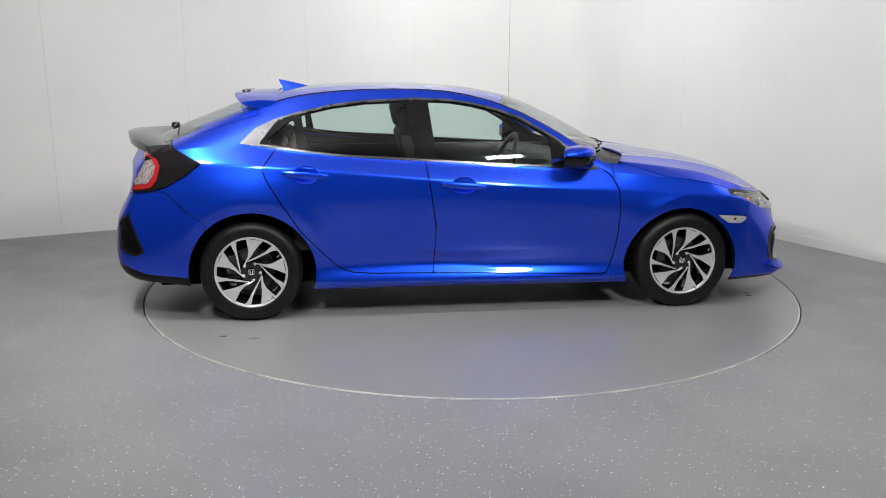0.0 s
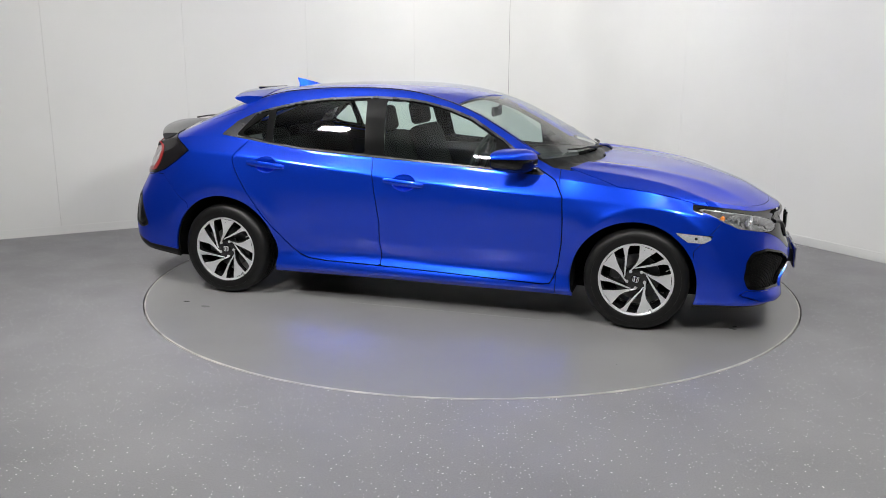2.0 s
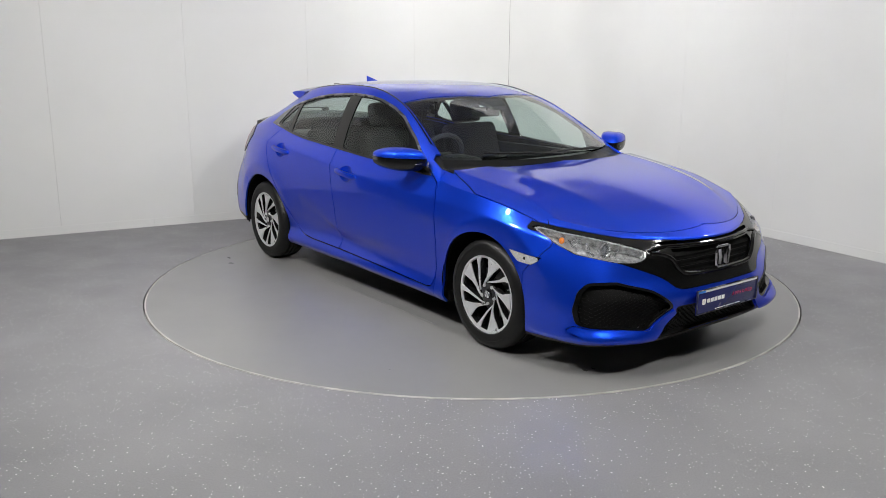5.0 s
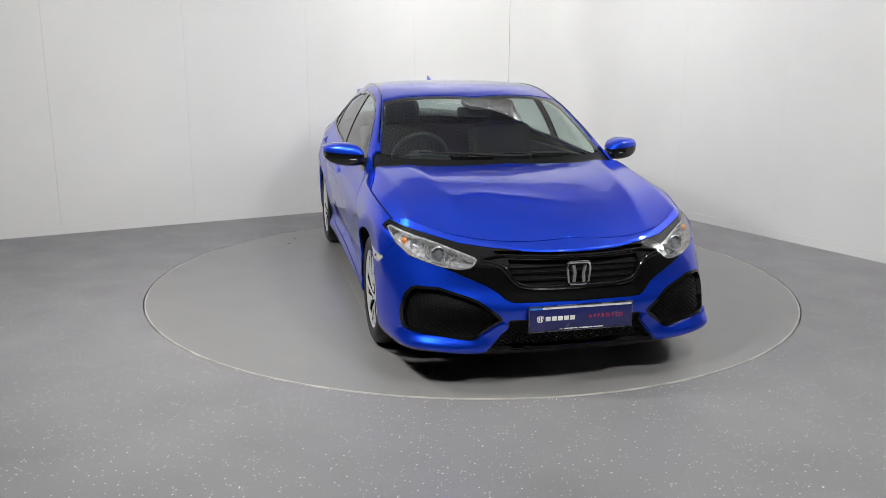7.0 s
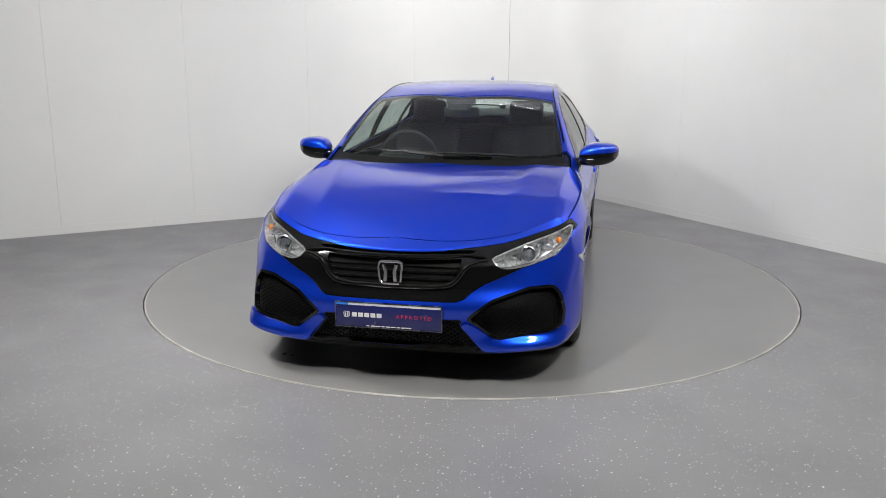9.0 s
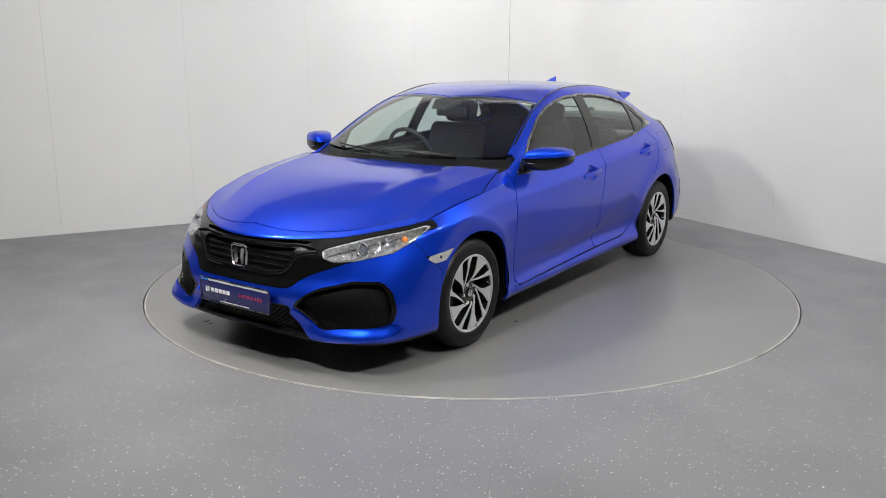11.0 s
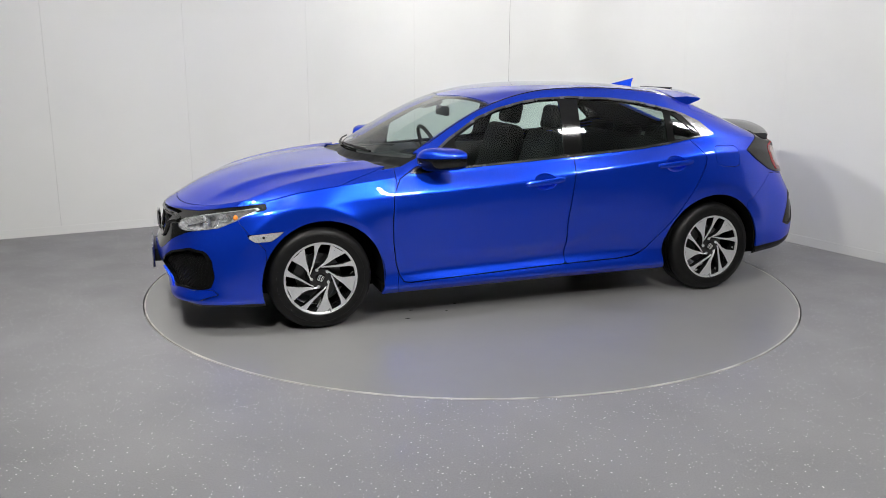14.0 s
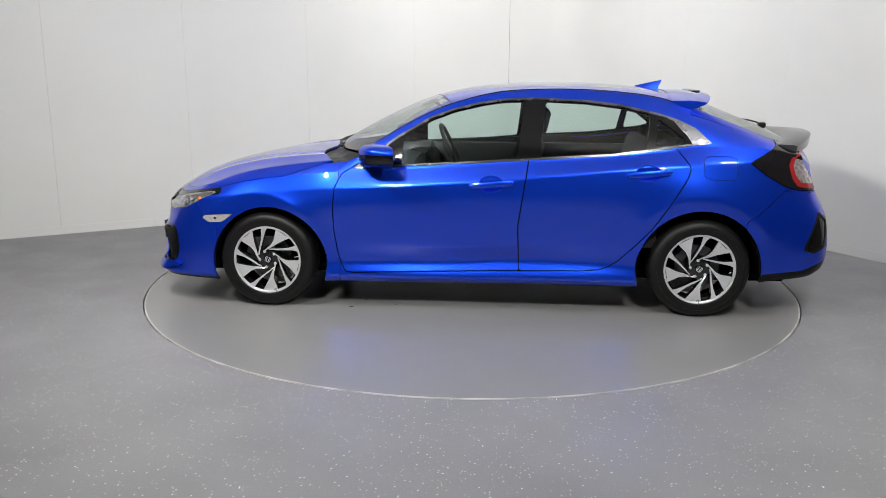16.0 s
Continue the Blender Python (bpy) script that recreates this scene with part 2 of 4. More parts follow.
def build_table():
    """The round turntable that carries the car."""
    n = 160
    table = part("turntable", from_lists(*lathe([(0.0, 0.0), (R_TABLE - 0.014, 0.0), (R_TABLE - 0.014, -0.04), (0.0, -0.04)], n, "z")), TABLE, None)
    tagged(table, "round grey turntable set flush in the floor", "turntable")
    part("rim", from_lists(*lathe([(R_TABLE - 0.0138, -0.04), (R_TABLE - 0.0138, 0.0015), (R_TABLE - 0.006, 0.0015), (R_TABLE - 0.005, 0.0), (R_TABLE - 0.005, -0.04)], n, "z")), RIM_TRIM, table, "thin worn metal edge")
    # small dark spots, two faint scuffs and a rubbed line on the table top
    rng = random.Random(4)
    for x, y, r in ((0.71, 0.82, 0.020), (0.64, 0.66, 0.016), (0.33, 0.61, 0.014), (1.81, -0.70, 0.022), (1.82, -0.65, 0.016), (0.43, 0.74, 0.012), (-1.42, -1.22, 0.035), (-1.60, -1.16, 0.022)):
        bm = bmesh.new()
        ring = [bm.verts.new((x + r * (0.7 + 0.5 * rng.random()) * math.cos(a), y + r * (0.35 + 0.3 * rng.random()) * math.sin(a), 0.0008)) for a in np.linspace(0, 2 * math.pi, 11, endpoint=False)]
        top = bm.verts.new((x, y, 0.004 if r < 0.025 else 0.0011))
        for i in range(11):
            bm.faces.new((ring[i], ring[(i + 1) % 11], top))
        part("table_mark", bm, DARK_SPOT if r < 0.025 else FAINT, table)
    part("rubbed_line", boxed((1.32, 0.005, 0.0008), (0.09, -0.862, 0.0006)), PALE, table, "pale rubbed line")
    return table


def ceiling_light(name, at, size, glow_mat, target=None, label="", category="ceiling light"):
    """A flat luminous panel in a thin frame."""
    m = look(at, target) if target else pose(*at)
    thing = new(name)
    thing.matrix_world = m
    w, h = size
    part("diffuser", boxed((w, h, 0.012), (0, 0, 0)), glow_mat, thing, "glowing white diffuser")
    for x, y, a, b in ((0, h / 2 + 0.02, w + 0.08, 0.04), (0, -h / 2 - 0.02, w + 0.08, 0.04), (w / 2 + 0.02, 0, 0.04, h), (-w / 2 - 0.02, 0, 0.04, h)):
        part("frame", boxed((a, b, 0.05), (x, y, 0.012)), FRAME, thing)
    part("housing", boxed((w + 0.02, h + 0.02, 0.05), (0, 0, 0.035), 0.008), SATIN_BLACK, thing, "black lamp housing")
    stem = part("stem", from_lists(*lathe([(0.0, at[2]), (0.02, at[2]), (0.02, TALL + 0.01), (0.0, TALL + 0.01)], 12, "z"), m=Matrix.Translation((at[0], at[1], 0.03))), SATIN_BLACK, thing)
    stem.matrix_parent_inverse = m.inverted()
    return tagged(thing, label or "oblong white luminous studio lamp", category, "ceiling lights")


build_room()
turntable = build_table()
PANEL = glow("panel_light", (1.0, 0.985, 0.96), PANEL_GLOW)
DIM = glow("side_panel_light", (1.0, 0.985, 0.96), PANEL_GLOW * 0.20)
for x, y, lit in ((-1.35, -3.5, PANEL), (1.5, -3.65, PANEL), (-2.35, -1.75, PANEL), (2.45, -1.65, DIM), (3.45, -0.3, DIM)):
    ceiling_light("ceiling_light", (x, y, TALL - 0.30), (0.34, 0.16), lit, target=(x * 0.25, y * 0.25 + 0.9, 0.4))
# unseen fill lamp, added to lift the brightness of the corner walls
CORNER_FILL = glow("added_corner_fill", (1.0, 0.99, 0.97), CORNER_FILL_GLOW)
ceiling_light("ceiling_light", (0.40, 1.35, TALL - 0.16), (1.2, 0.35), CORNER_FILL, target=(1.05, 3.9, 0.6), label="added unseen fill lamp that brightens the studio corner")


# ---- car body surface ----
def spline(nodes, n, knots=None, corner=None):
    """Cubic through the nodes, chord-length spaced, with n samples, or at the given knot values (0 to len-1)."""
    if corner:
        k = np.asarray(knots, float)
        a = spline(nodes[:corner + 1], 0, np.minimum(k, corner))
        b = spline(nodes[corner:], 0, np.maximum(k - corner, 0))
        return np.where((k <= corner)[:, None], a, b)
    p = np.array(nodes, float)
    d = np.maximum(np.linalg.norm(np.diff(p, axis=0), axis=1), 1e-6) ** 0.75
    s = np.concatenate([[0], np.cumsum(d)])
    m = np.gradient(p, s, axis=0)
    if knots is None:
        q = np.linspace(0, s[-1], n)
    else:
        q = np.interp(knots, np.arange(len(s)), s)
    i = np.clip(np.searchsorted(s, q, side="right") - 1, 0, len(s) - 2)
    h = (s[i + 1] - s[i])[:, None]
    f = ((q - s[i]))[:, None] / h
    return ((2 * f ** 3 - 3 * f ** 2 + 1) * p[i] + (f ** 3 - 2 * f ** 2 + f) * h * m[i]
            + (3 * f ** 2 - 2 * f ** 3) * p[i + 1] + (f ** 3 - f ** 2) * h * m[i + 1])


# Stations from nose to tail: belt edge, roof shoulder and centre line.
EDGE = [(1.66, .80, .755), (1.48, .832, .80), (1.22, .848, .838), (1.02, .843, .857), (.88, .828, .870), (.70, .825, .882),
        (.50, .825, .895), (.30, .825, .908), (.10, .825, .920), (-.12, .825, .933), (-.42, .823, .953), (-.80, .812, .978),
        (-1.08, .797, 1.010), (-1.28, .777, 1.036), (-1.48, .755, 1.046), (-1.72, .725, 1.030), (-1.95, .66, .98)]
RAIL = [(1.74, .74, .768), (1.50, .74, .848), (1.22, .745, .897), (.98, .765, .926), (.82, .755, .945), (.66, .725, 1.04),
        (.48, .685, 1.145), (.29, .645, 1.240), (.08, .61, 1.31), (-.12, .594, 1.352), (-.42, .582, 1.369), (-.80, .571, 1.357),
        (-1.08, .565, 1.322), (-1.30, .562, 1.256), (-1.52, .570, 1.172), (-1.74, .575, 1.085), (-1.97, .54, 1.00)]
CREST = [(2.17, .668), (1.95, .792), (1.65, .884), (1.33, .928), (1.06, .948), (.95, 1.02),
         (.64, 1.188), (.36, 1.304), (.08, 1.366), (-.14, 1.387), (-.45, 1.398), (-.82, 1.390),
         (-1.15, 1.360), (-1.40, 1.300), (-1.62, 1.215), (-1.85, 1.125), (-2.10, 1.02)]
# Level lines of the lower body, each from the front centre round the side to the rear centre.
SHOULDER = [(2.195, 0, .60), (2.17, .31, .60), (2.09, .54, .605), (1.95, .71, .63), (1.74, .835, .69), (1.37, .875, .735),
            (.95, .878, .765), (.3, .890, .80), (-.4, .890, .86), (-1.0, .884, .92), (-1.4, .858, .945), (-1.72, .795, .945),
            (-1.98, .668, .90), (-2.10, .37, .92), (-2.15, 0, .93)]
WAIST = [(2.208, 0, .50), (2.184, .32, .50), (2.105, .56, .50), (2.0, .735, .50), (1.78, .86, .52), (1.37, .893, .62),
         (.95, .891, .68), (.3, .893, .70), (-.4, .896, .75), (-1.0, .90, .80), (-1.4, .90, .80), (-1.75, .835, .80),
         (-2.02, .692, .78), (-2.12, .38, .76), (-2.15, 0, .76)]
MIDDLE = [(2.250, 0, .40), (2.225, .32, .40), (2.142, .58, .40), (2.03, .75, .40), (1.80, .868, .40), (1.37, .90, .48),
          (.95, .876, .48), (.3, .868, .425), (-.4, .870, .445), (-1.0, .886, .50), (-1.4, .902, .55), (-1.78, .862, .58),
          (-2.08, .745, .60), (-2.19, .40, .62), (-2.225, 0, .62)]
LOWER = [(2.20, 0, .28), (2.185, .33, .28), (2.122, .575, .268), (2.040, .762, .268), (1.80, .872, .28), (1.37, .90, .30),
         (.95, .862, .30), (.3, .832, .318), (-.4, .834, .328), (-1.0, .862, .315), (-1.4, .90, .32), (-1.78, .868, .34),
         (-2.10, .76, .36), (-2.21, .42, .38), (-2.24, 0, .38)]
SILL = [(2.17, 0, .19), (2.165, .33, .19), (2.155, .585, .208), (2.055, .782, .212), (1.79, .865, .205), (1.37, .89, .20),
        (.95, .875, .21), (.3, .868, .21), (-.4, .868, .215), (-1.0, .875, .22), (-1.4, .89, .22), (-1.78, .86, .268),
        (-2.08, .755, .290), (-2.19, .42, .30), (-2.21, 0, .30)]
STATIONS, ROUND = len(EDGE) - 1, 14


def top_profile(s, rows_side=22, rows_top=30):
    """Profile of station s from the belt edge over the roof shoulder to the centre line."""
    k = np.array([s])
    e, r = spline(EDGE, 0, k)[0], spline(RAIL, 0, k, 4)[0]
    cx, cz = spline(CREST, 0, k, 4)[0]
    out = []
    bulge = 0.022 * np.interp(s, [0, 4, 6, 12, 16], [.1, .2, 1, 1, .2])
    side = r - e
    nrm = np.array([0, side[2], -side[1]])
    nrm = nrm / max(np.linalg.norm(nrm), 1e-6)
    for f in np.linspace(0, 1, rows_side, endpoint=False):
        out.append((*(e + side * f + nrm * bulge * 4 * f * (1 - f)), f))
    flat = np.interp(s, [0, 4, 5, 7, 9, 12, 14, 16], [2.6, 2.4, 2.2, 2.6, 3.0, 3.0, 2.5, 2.2])
    ridge = np.interp(s, [0, .4, 1.2, 3.2, 4.2, 4.5], [0, .3, 1, 1, .5, 0])
    for f in np.linspace(0, 1, rows_top):
        y = r[1] * (1 - f)
        a = (y / r[1])
        z = cz + (r[2] - cz) * a ** flat
        z += 0.014 * ridge * math.exp(-(abs(y - (.45 + .038 * s)) / .075) ** 1.3) - 0.004 * ridge * math.exp(-(y / .25) ** 2)
        out.append((cx + (r[0] - cx) * a ** 2, y, z, 1 + f))
    return np.array(out)


def shell_grid():
    """The half shell with y > 0: vertices, faces, and for each vertex its patch, station and row."""
    verts, faces, tags = [], [], []
    ss = np.linspace(0, STATIONS, 321)
    rows = [top_profile(s) for s in ss]
    n = len(rows[0])
    for s, r in zip(ss, rows):
        for p in r:
            verts.append(p[:3])
            tags.append((1, s, p[3]))
    for i in range(len(ss) - 1):
        for j in range(n - 1):
            a = i * n + j
            faces.append((a, a + n, a + n + 1, a + 1))
    # Lower body: its top line follows the nose, the belt edge and the tail.
    nose, tail = rows[0][22:, :3][::-1], rows[-1][22:, :3]
    side0, side1 = rows[0][:22, :3][::-1], rows[-1][:22, :3]
    nose, tail = np.vstack([nose, side0]), np.vstack([side1, tail])
    belt = np.array([r[0, :3] for r in rows])

    top = np.vstack([nose, belt[1:], tail[1:]])
    a, b = len(nose) - 1, len(nose) + len(belt) - 2
    knots = [0] + [int(np.argmin(abs(nose[:, 1] - y))) for y in (.30, .52, .68)] + [a]
    knots += [a + int(np.argmin(abs(belt[:, 0] - x))) for x in (1.35, .95, .3, -.4, -1.0, -1.4, -1.72)] + [b]
    knots += [b + int(np.argmin(abs(tail[:, 1] - y))) for y in (.35,)] + [len(top) - 1]
    u = np.interp(np.arange(len(top)), knots, np.arange(ROUND + 1))
    levels = [top] + [spline(l, 0, u) for l in (SHOULDER, WAIST, MIDDLE, LOWER, SILL)]
    sill = levels[-1]
    inward = sill.copy()
    inward[:, :2] *= (1 - .035 / np.maximum(np.linalg.norm(sill[:, :2], axis=1), .1))[:, None]
    inward[:, 2] -= .035
    levels.append(inward)
    m = 57
    v = np.linspace(0, len(levels) - 1, m)
    base = len(verts)
    for i in range(len(top)):
        ctl = [l[i] for l in levels]
        col = spline(ctl[1:], 0, np.maximum(v - 1, 0))
        f = np.clip(v, 0, 1)[:, None]
        soft = spline(ctl, 0, v)
        upper = ctl[0] * (1 - f) + ctl[1] * f
        col = np.where(f < 1, upper * 0.7 + soft * 0.3, col)
        for p, w in zip(col, v):
            verts.append(p)
            tags.append((0, u[i], w))
    for i in range(len(top) - 1):
        for j in range(m - 1):
            q = base + i * m + j
            faces.append((q, q + 1, q + m + 1, q + m))
    verts, tags = np.array(verts), np.array(tags)
    # swage arcs over the wheels: a soft bulge with a crease, flat below it
    for cx, cz, r in ((1.40, .29, .441), (-1.338, .30, .450)):
        q = np.hypot(verts[:, 0] - cx, verts[:, 2] - cz) - r
        lift = np.where(q > 0, np.exp(-np.abs(q) / .055), np.clip(1 + q / .10, 0, 1))
        low = np.clip((verts[:, 2] - .42) / .18, 0, 1)
        verts[:, 1] += .014 * lift * low * low * (3 - 2 * low) * (tags[:, 0] < .5) * (verts[:, 1] > .6) * np.clip((verts[:, 1] - .6) / .2, 0, 1)
    # scallop along the foot of the doors
    edge = np.interp(verts[:, 0], [-1.04, -0.75, -0.46, -0.22, 0.17, 0.69], [0.53, 0.59, 0.51, 0.4, 0.32, 0.31])
    deep = np.clip((edge - verts[:, 2]) / .05, 0, 1) * np.clip((verts[:, 2] - .27) / .06, 0, 1)
    ends = np.clip((verts[:, 0] + .98) / .25, 0, 1) * np.clip((.88 - verts[:, 0]) / .2, 0, 1)
    verts[:, 1] -= .008 * deep * ends * (tags[:, 0] < .5) * (verts[:, 1] > .6)
    return verts, faces, tags


def clip(mesh, field):
    """The part of a polygon mesh where field <= 0. mesh: points array with any columns, list of faces."""
    pts, faces = mesh
    f = field
    inside = f <= 0
    new_pts, cache, out, remap = [], {}, [], {}

    def keep(i):
        if i not in remap:
            remap[i] = len(new_pts)
            new_pts.append(pts[i])
        return remap[i]

    for face in faces:
        k = [inside[i] for i in face]
        if all(k):
            out.append(tuple(keep(i) for i in face))
        elif any(k):
            poly = []
            n = len(face)
            for q in range(n):
                i, j = face[q], face[(q + 1) % n]
                if inside[i]:
                    poly.append(keep(i))
                if inside[i] != inside[j]:
                    key = (min(i, j), max(i, j))
                    if key not in cache:
                        t = f[key[0]] / (f[key[0]] - f[key[1]])
                        cache[key] = len(new_pts)
                        new_pts.append(pts[key[0]] * (1 - t) + pts[key[1]] * t)
                    poly.append(cache[key])
            if len(poly) > 2:
                out.append(tuple(poly))
    return (np.array(new_pts) if new_pts else np.zeros((0, pts.shape[1])), out)


def poly_field(p, outline, rounding=0.0):
    """Signed distance of 2D points to a closed outline, negative inside."""
    v = np.array(outline, float)
    if rounding:
        v = shrink(v, rounding)
    d = np.full(len(p), 1e9)
    inside = np.zeros(len(p), bool)
    for a, b in zip(v, np.roll(v, -1, axis=0)):
        e, w = b - a, p - a
        t = np.clip((w @ e) / max(e @ e, 1e-12), 0, 1)
        d = np.minimum(d, np.linalg.norm(w - t[:, None] * e, axis=1))
        cross = (a[1] <= p[:, 1]) != (b[1] <= p[:, 1])
        x = a[0] + (p[:, 1] - a[1]) * e[0] / (e[1] if abs(e[1]) > 1e-12 else 1e-12)
        inside ^= cross & (p[:, 0] < x)
    return np.where(inside, -d, d) - rounding


def shrink(v, r):
    """An outline moved inwards by r."""
    area = np.sum(v[:, 0] * np.roll(v[:, 1], -1) - np.roll(v[:, 0], -1) * v[:, 1])
    sgn = 1 if area > 0 else -1
    out = []
    for a, b, c in zip(np.roll(v, 1, axis=0), v, np.roll(v, -1, axis=0)):
        d1, d2 = (b - a) / np.linalg.norm(b - a), (c - b) / np.linalg.norm(c - b)
        n1, n2 = np.array([-d1[1], d1[0]]) * sgn, np.array([-d2[1], d2[0]]) * sgn
        m = n1 + n2
        out.append(b + m * r / max(0.35, (m @ m) / 2))
    return np.array(out)


def smooth_outline(nodes, n=12):
    """A closed outline rounded through its nodes (corner cutting twice)."""
    v = np.array(nodes, float)
    for _ in range(2):
        w = np.roll(v, -1, axis=0)
        v = np.stack([v * 0.85 + w * 0.15, v * 0.15 + w * 0.85], axis=1).reshape(-1, 2)
    return v


# Columns of a body mesh: x y z, normal, patch, station, row


def side(mesh):
    return mesh[0][:, [0, 2]]


def front(mesh):
    return mesh[0][:, [1, 2]]


def split(mesh, field, gap=0.0):
    """Inside and outside of a field, a gap apart."""
    return clip(mesh, field + gap / 2), clip(mesh, -field + gap / 2)


def start_shell():
    v, faces, tags = shell_grid()
    nrm = np.zeros_like(v)
    for f in faces:
        a, b, c, d = (v[i] for i in f)
        q = np.cross(c - a, d - b)
        for i in f:
            nrm[i] += q
    key = {}
    for i, p in enumerate(np.round(v, 5)):
        key.setdefault(tuple(p), []).append(i)
    for ids in key.values():
        if len(ids) > 1:
            nrm[ids] = nrm[ids].sum(axis=0)
    nrm[v[:, 1] < 1e-6, 1] = 0
    nrm /= np.maximum(np.linalg.norm(nrm, axis=1), 1e-9)[:, None]
    out = v - np.array([0, 0, 0.6])
    out[:, 0] *= 0.2
    if np.mean(np.sum(nrm * out, axis=1)) < 0:
        nrm = -nrm
        faces = [f[::-1] for f in faces]
    # weld the two patches
    order, weld, pts = {}, {}, []
    for i, p in enumerate(v):
        k = tuple(np.round(p, 5))
        if k not in order:
            order[k] = len(pts)
            pts.append(np.concatenate([p, nrm[i], tags[i]]))
        weld[i] = order[k]
    faces = [tuple(dict.fromkeys(weld[i] for i in f)) for f in faces]
    return np.array(pts), [f for f in faces if len(f) > 2]


def panel_mesh(name, mesh, lift=0.0, depth=0.012, halves="both", flange=True):
    """A body panel from the half shell: mirrored, moved along its normals by lift, with its edges turned inwards."""
    pts, faces = mesh
    pos, nrm = pts[:, :3] + pts[:, 3:6] * lift, pts[:, 3:6]
    verts, out = [], []
    for sgn in ((1, -1) if halves == "both" else ((1,) if halves == "left" else (-1,))):
        base = len(verts)
        m = np.array([1, sgn, 1])
        verts += list(pos * m)
        out += [tuple(base + i for i in (f if sgn > 0 else f[::-1])) for f in faces]
        if flange:
            count = {}
            for f in faces:
                for a, b in zip(f, f[1:] + f[:1]):
                    count[(a, b)] = 1
            rim = [(a, b) for a, b in count if (b, a) not in count and not (pos[a, 1] < 1e-4 and pos[b, 1] < 1e-4)]
            dup = {}
            for a, b in rim:
                for i in (a, b):
                    if i not in dup:
                        dup[i] = len(verts)
                        verts.append(pos[i] * m)
                        verts.append((pos[i] - nrm[i] * depth) * m)
                q = (dup[b], dup[a], dup[a] + 1, dup[b] + 1)
                out.append(q if sgn > 0 else q[::-1])
    me = mesh_of(name, verts, out)
    if halves == "both":
        bm = bmesh.new()
        bm.from_mesh(me)
        mid = [v for v in bm.verts if abs(v.co.y) < 1e-4 and len(v.link_faces) > 0]
        bmesh.ops.remove_doubles(bm, verts=mid, dist=1e-4)
        bm.to_mesh(me)
        bm.free()
    return me


# ---- the car ----
HUB_X, HUB_Z, TYRE_R = 1.3485, 0.304, 0.306
ARCHES = ((1.327, 0.287, 0.363), (-1.338, 0.297, 0.375))
DLO = [(-1.395, 1.060), (-1.303, 1.147), (-1.19, 1.199), (-1.08, 1.233), (-.85, 1.284), (-.649, 1.308), (-.338, 1.322), (-.13, 1.313),
       (.002, 1.294), (.17, 1.255), (.317, 1.203), (.522, 1.085), (.66, .985), (.795, .889), (.72, .888), (.50, .905), (0, .934), (-.36, .957),
       (-.8, .985), (-1.0, 1.008), (-1.16, 1.032)]
QUARTER_CUT = [(-1.115, 1.26), (-1.275, 1.066), (-1.25, 1.0), (1.0, .80), (1.0, 1.5), (-1.115, 1.5)]
GLASS_FRONT = [(-.225, .968), (-.262, 1.302), (-.12, 1.296), (.002, 1.277), (.16, 1.240), (.30, 1.188), (.48, 1.085), (.49, .918), (0, .947)]
GLASS_REAR = [(-.352, .975), (-.395, 1.300), (-.649, 1.291), (-.85, 1.265), (-1.03, 1.226), (-1.00, 1.024), (-.8, 1.000)]
GLASS_QUARTER = [(-1.075, 1.205), (-1.245, 1.075), (-1.165, 1.050), (-1.055, 1.036)]
DOOR_FRONT = [(-.247, .268), (.80, .236), (.845, .243), (.868, .283), (.892, .36), (.910, .50), (.913, .63), (.904, .771), (.856, .861), (.74, .93), (-.30, .99), (-.27, .80), (-.235, .557)]
DOOR_REAR = [(-.247, .268), (-.235, .557), (-.27, .80), (-.30, .99), (-1.13, 1.08), (-1.175, 1.037), (-1.247, .942), (-1.255, .915), (-1.24, .87), (-1.19, .785),
             (-1.11, .655), (-1.044, .552), (-.95, .445), (-.85, .338), (-.80, .305), (-.739, .285), (-.62, .275)]
BUMPER_FRONT = [(1.675, .80), (1.80, .66), (1.752, .60), (1.70, .545), (1.66, .50), (1.66, .0), (2.5, .0), (2.5, .80)]
BUMPER_REAR = [(-1.60, .612), (-1.67, .652), (-1.83, .787), (-1.90, .785), (-2.0, .768), (-2.4, .750), (-2.4, .1), (-1.6, .1)]
TAIL_LAMP = [(-1.612, .954), (-1.72, 1.005), (-1.80, 1.045), (-1.86, 1.12), (-2.1, 1.10), (-1.99, .992), (-1.955, .957), (-2.042, .82), (-2.042, .771), (-1.904, .790), (-1.82, .815), (-1.70, .885)]
HEADLAMP = [(.834, .728), (.832, .712), (.812, .664), (.763, .618), (.695, .600), (.632, .584), (.55, .577), (.50, .588), (.462, .632), (.526, .655), (.625, .685), (.70, .704), (.76, .718), (.812, .736)]
GRILLE = [(-.1, .682), (-.1, .437), (.317, .437), (.353, .450), (.384, .478), (.43, .508), (.528, .547), (.60, .576), (.66, .594), (.80, .70), (.846, .715), (.866, .772), (.80, .750), (.759, .737), (.621, .705), (.519, .684), (.382, .673), (.233, .676), (.102, .682)]
FOG_VENT = [(.767, .480), (.745, .491), (.64, .494), (.608, .482), (.482, .449), (.40, .39), (.360, .350), (.391, .329), (.488, .247), (.519, .243), (.667, .262), (.778, .272), (.812, .282), (.818, .354), (.797, .44)]
LOW_GRILLE = [(-.1, .352), (.352, .352), (.332, .317), (.395, .236), (.441, .186), (-.1, .188)]
BLADE = [(.335, .318), (.362, .342), (.391, .324), (.488, .241), (.519, .237), (.667, .256), (.778, .266), (.818, .276), (.838, .25), (.80, .214), (.60, .196), (.445, .189)]
REAR_VENT = [(-2.056, .655), (-1.962, .432), (-2.03, .405), (-2.125, .44), (-2.14, .60)]
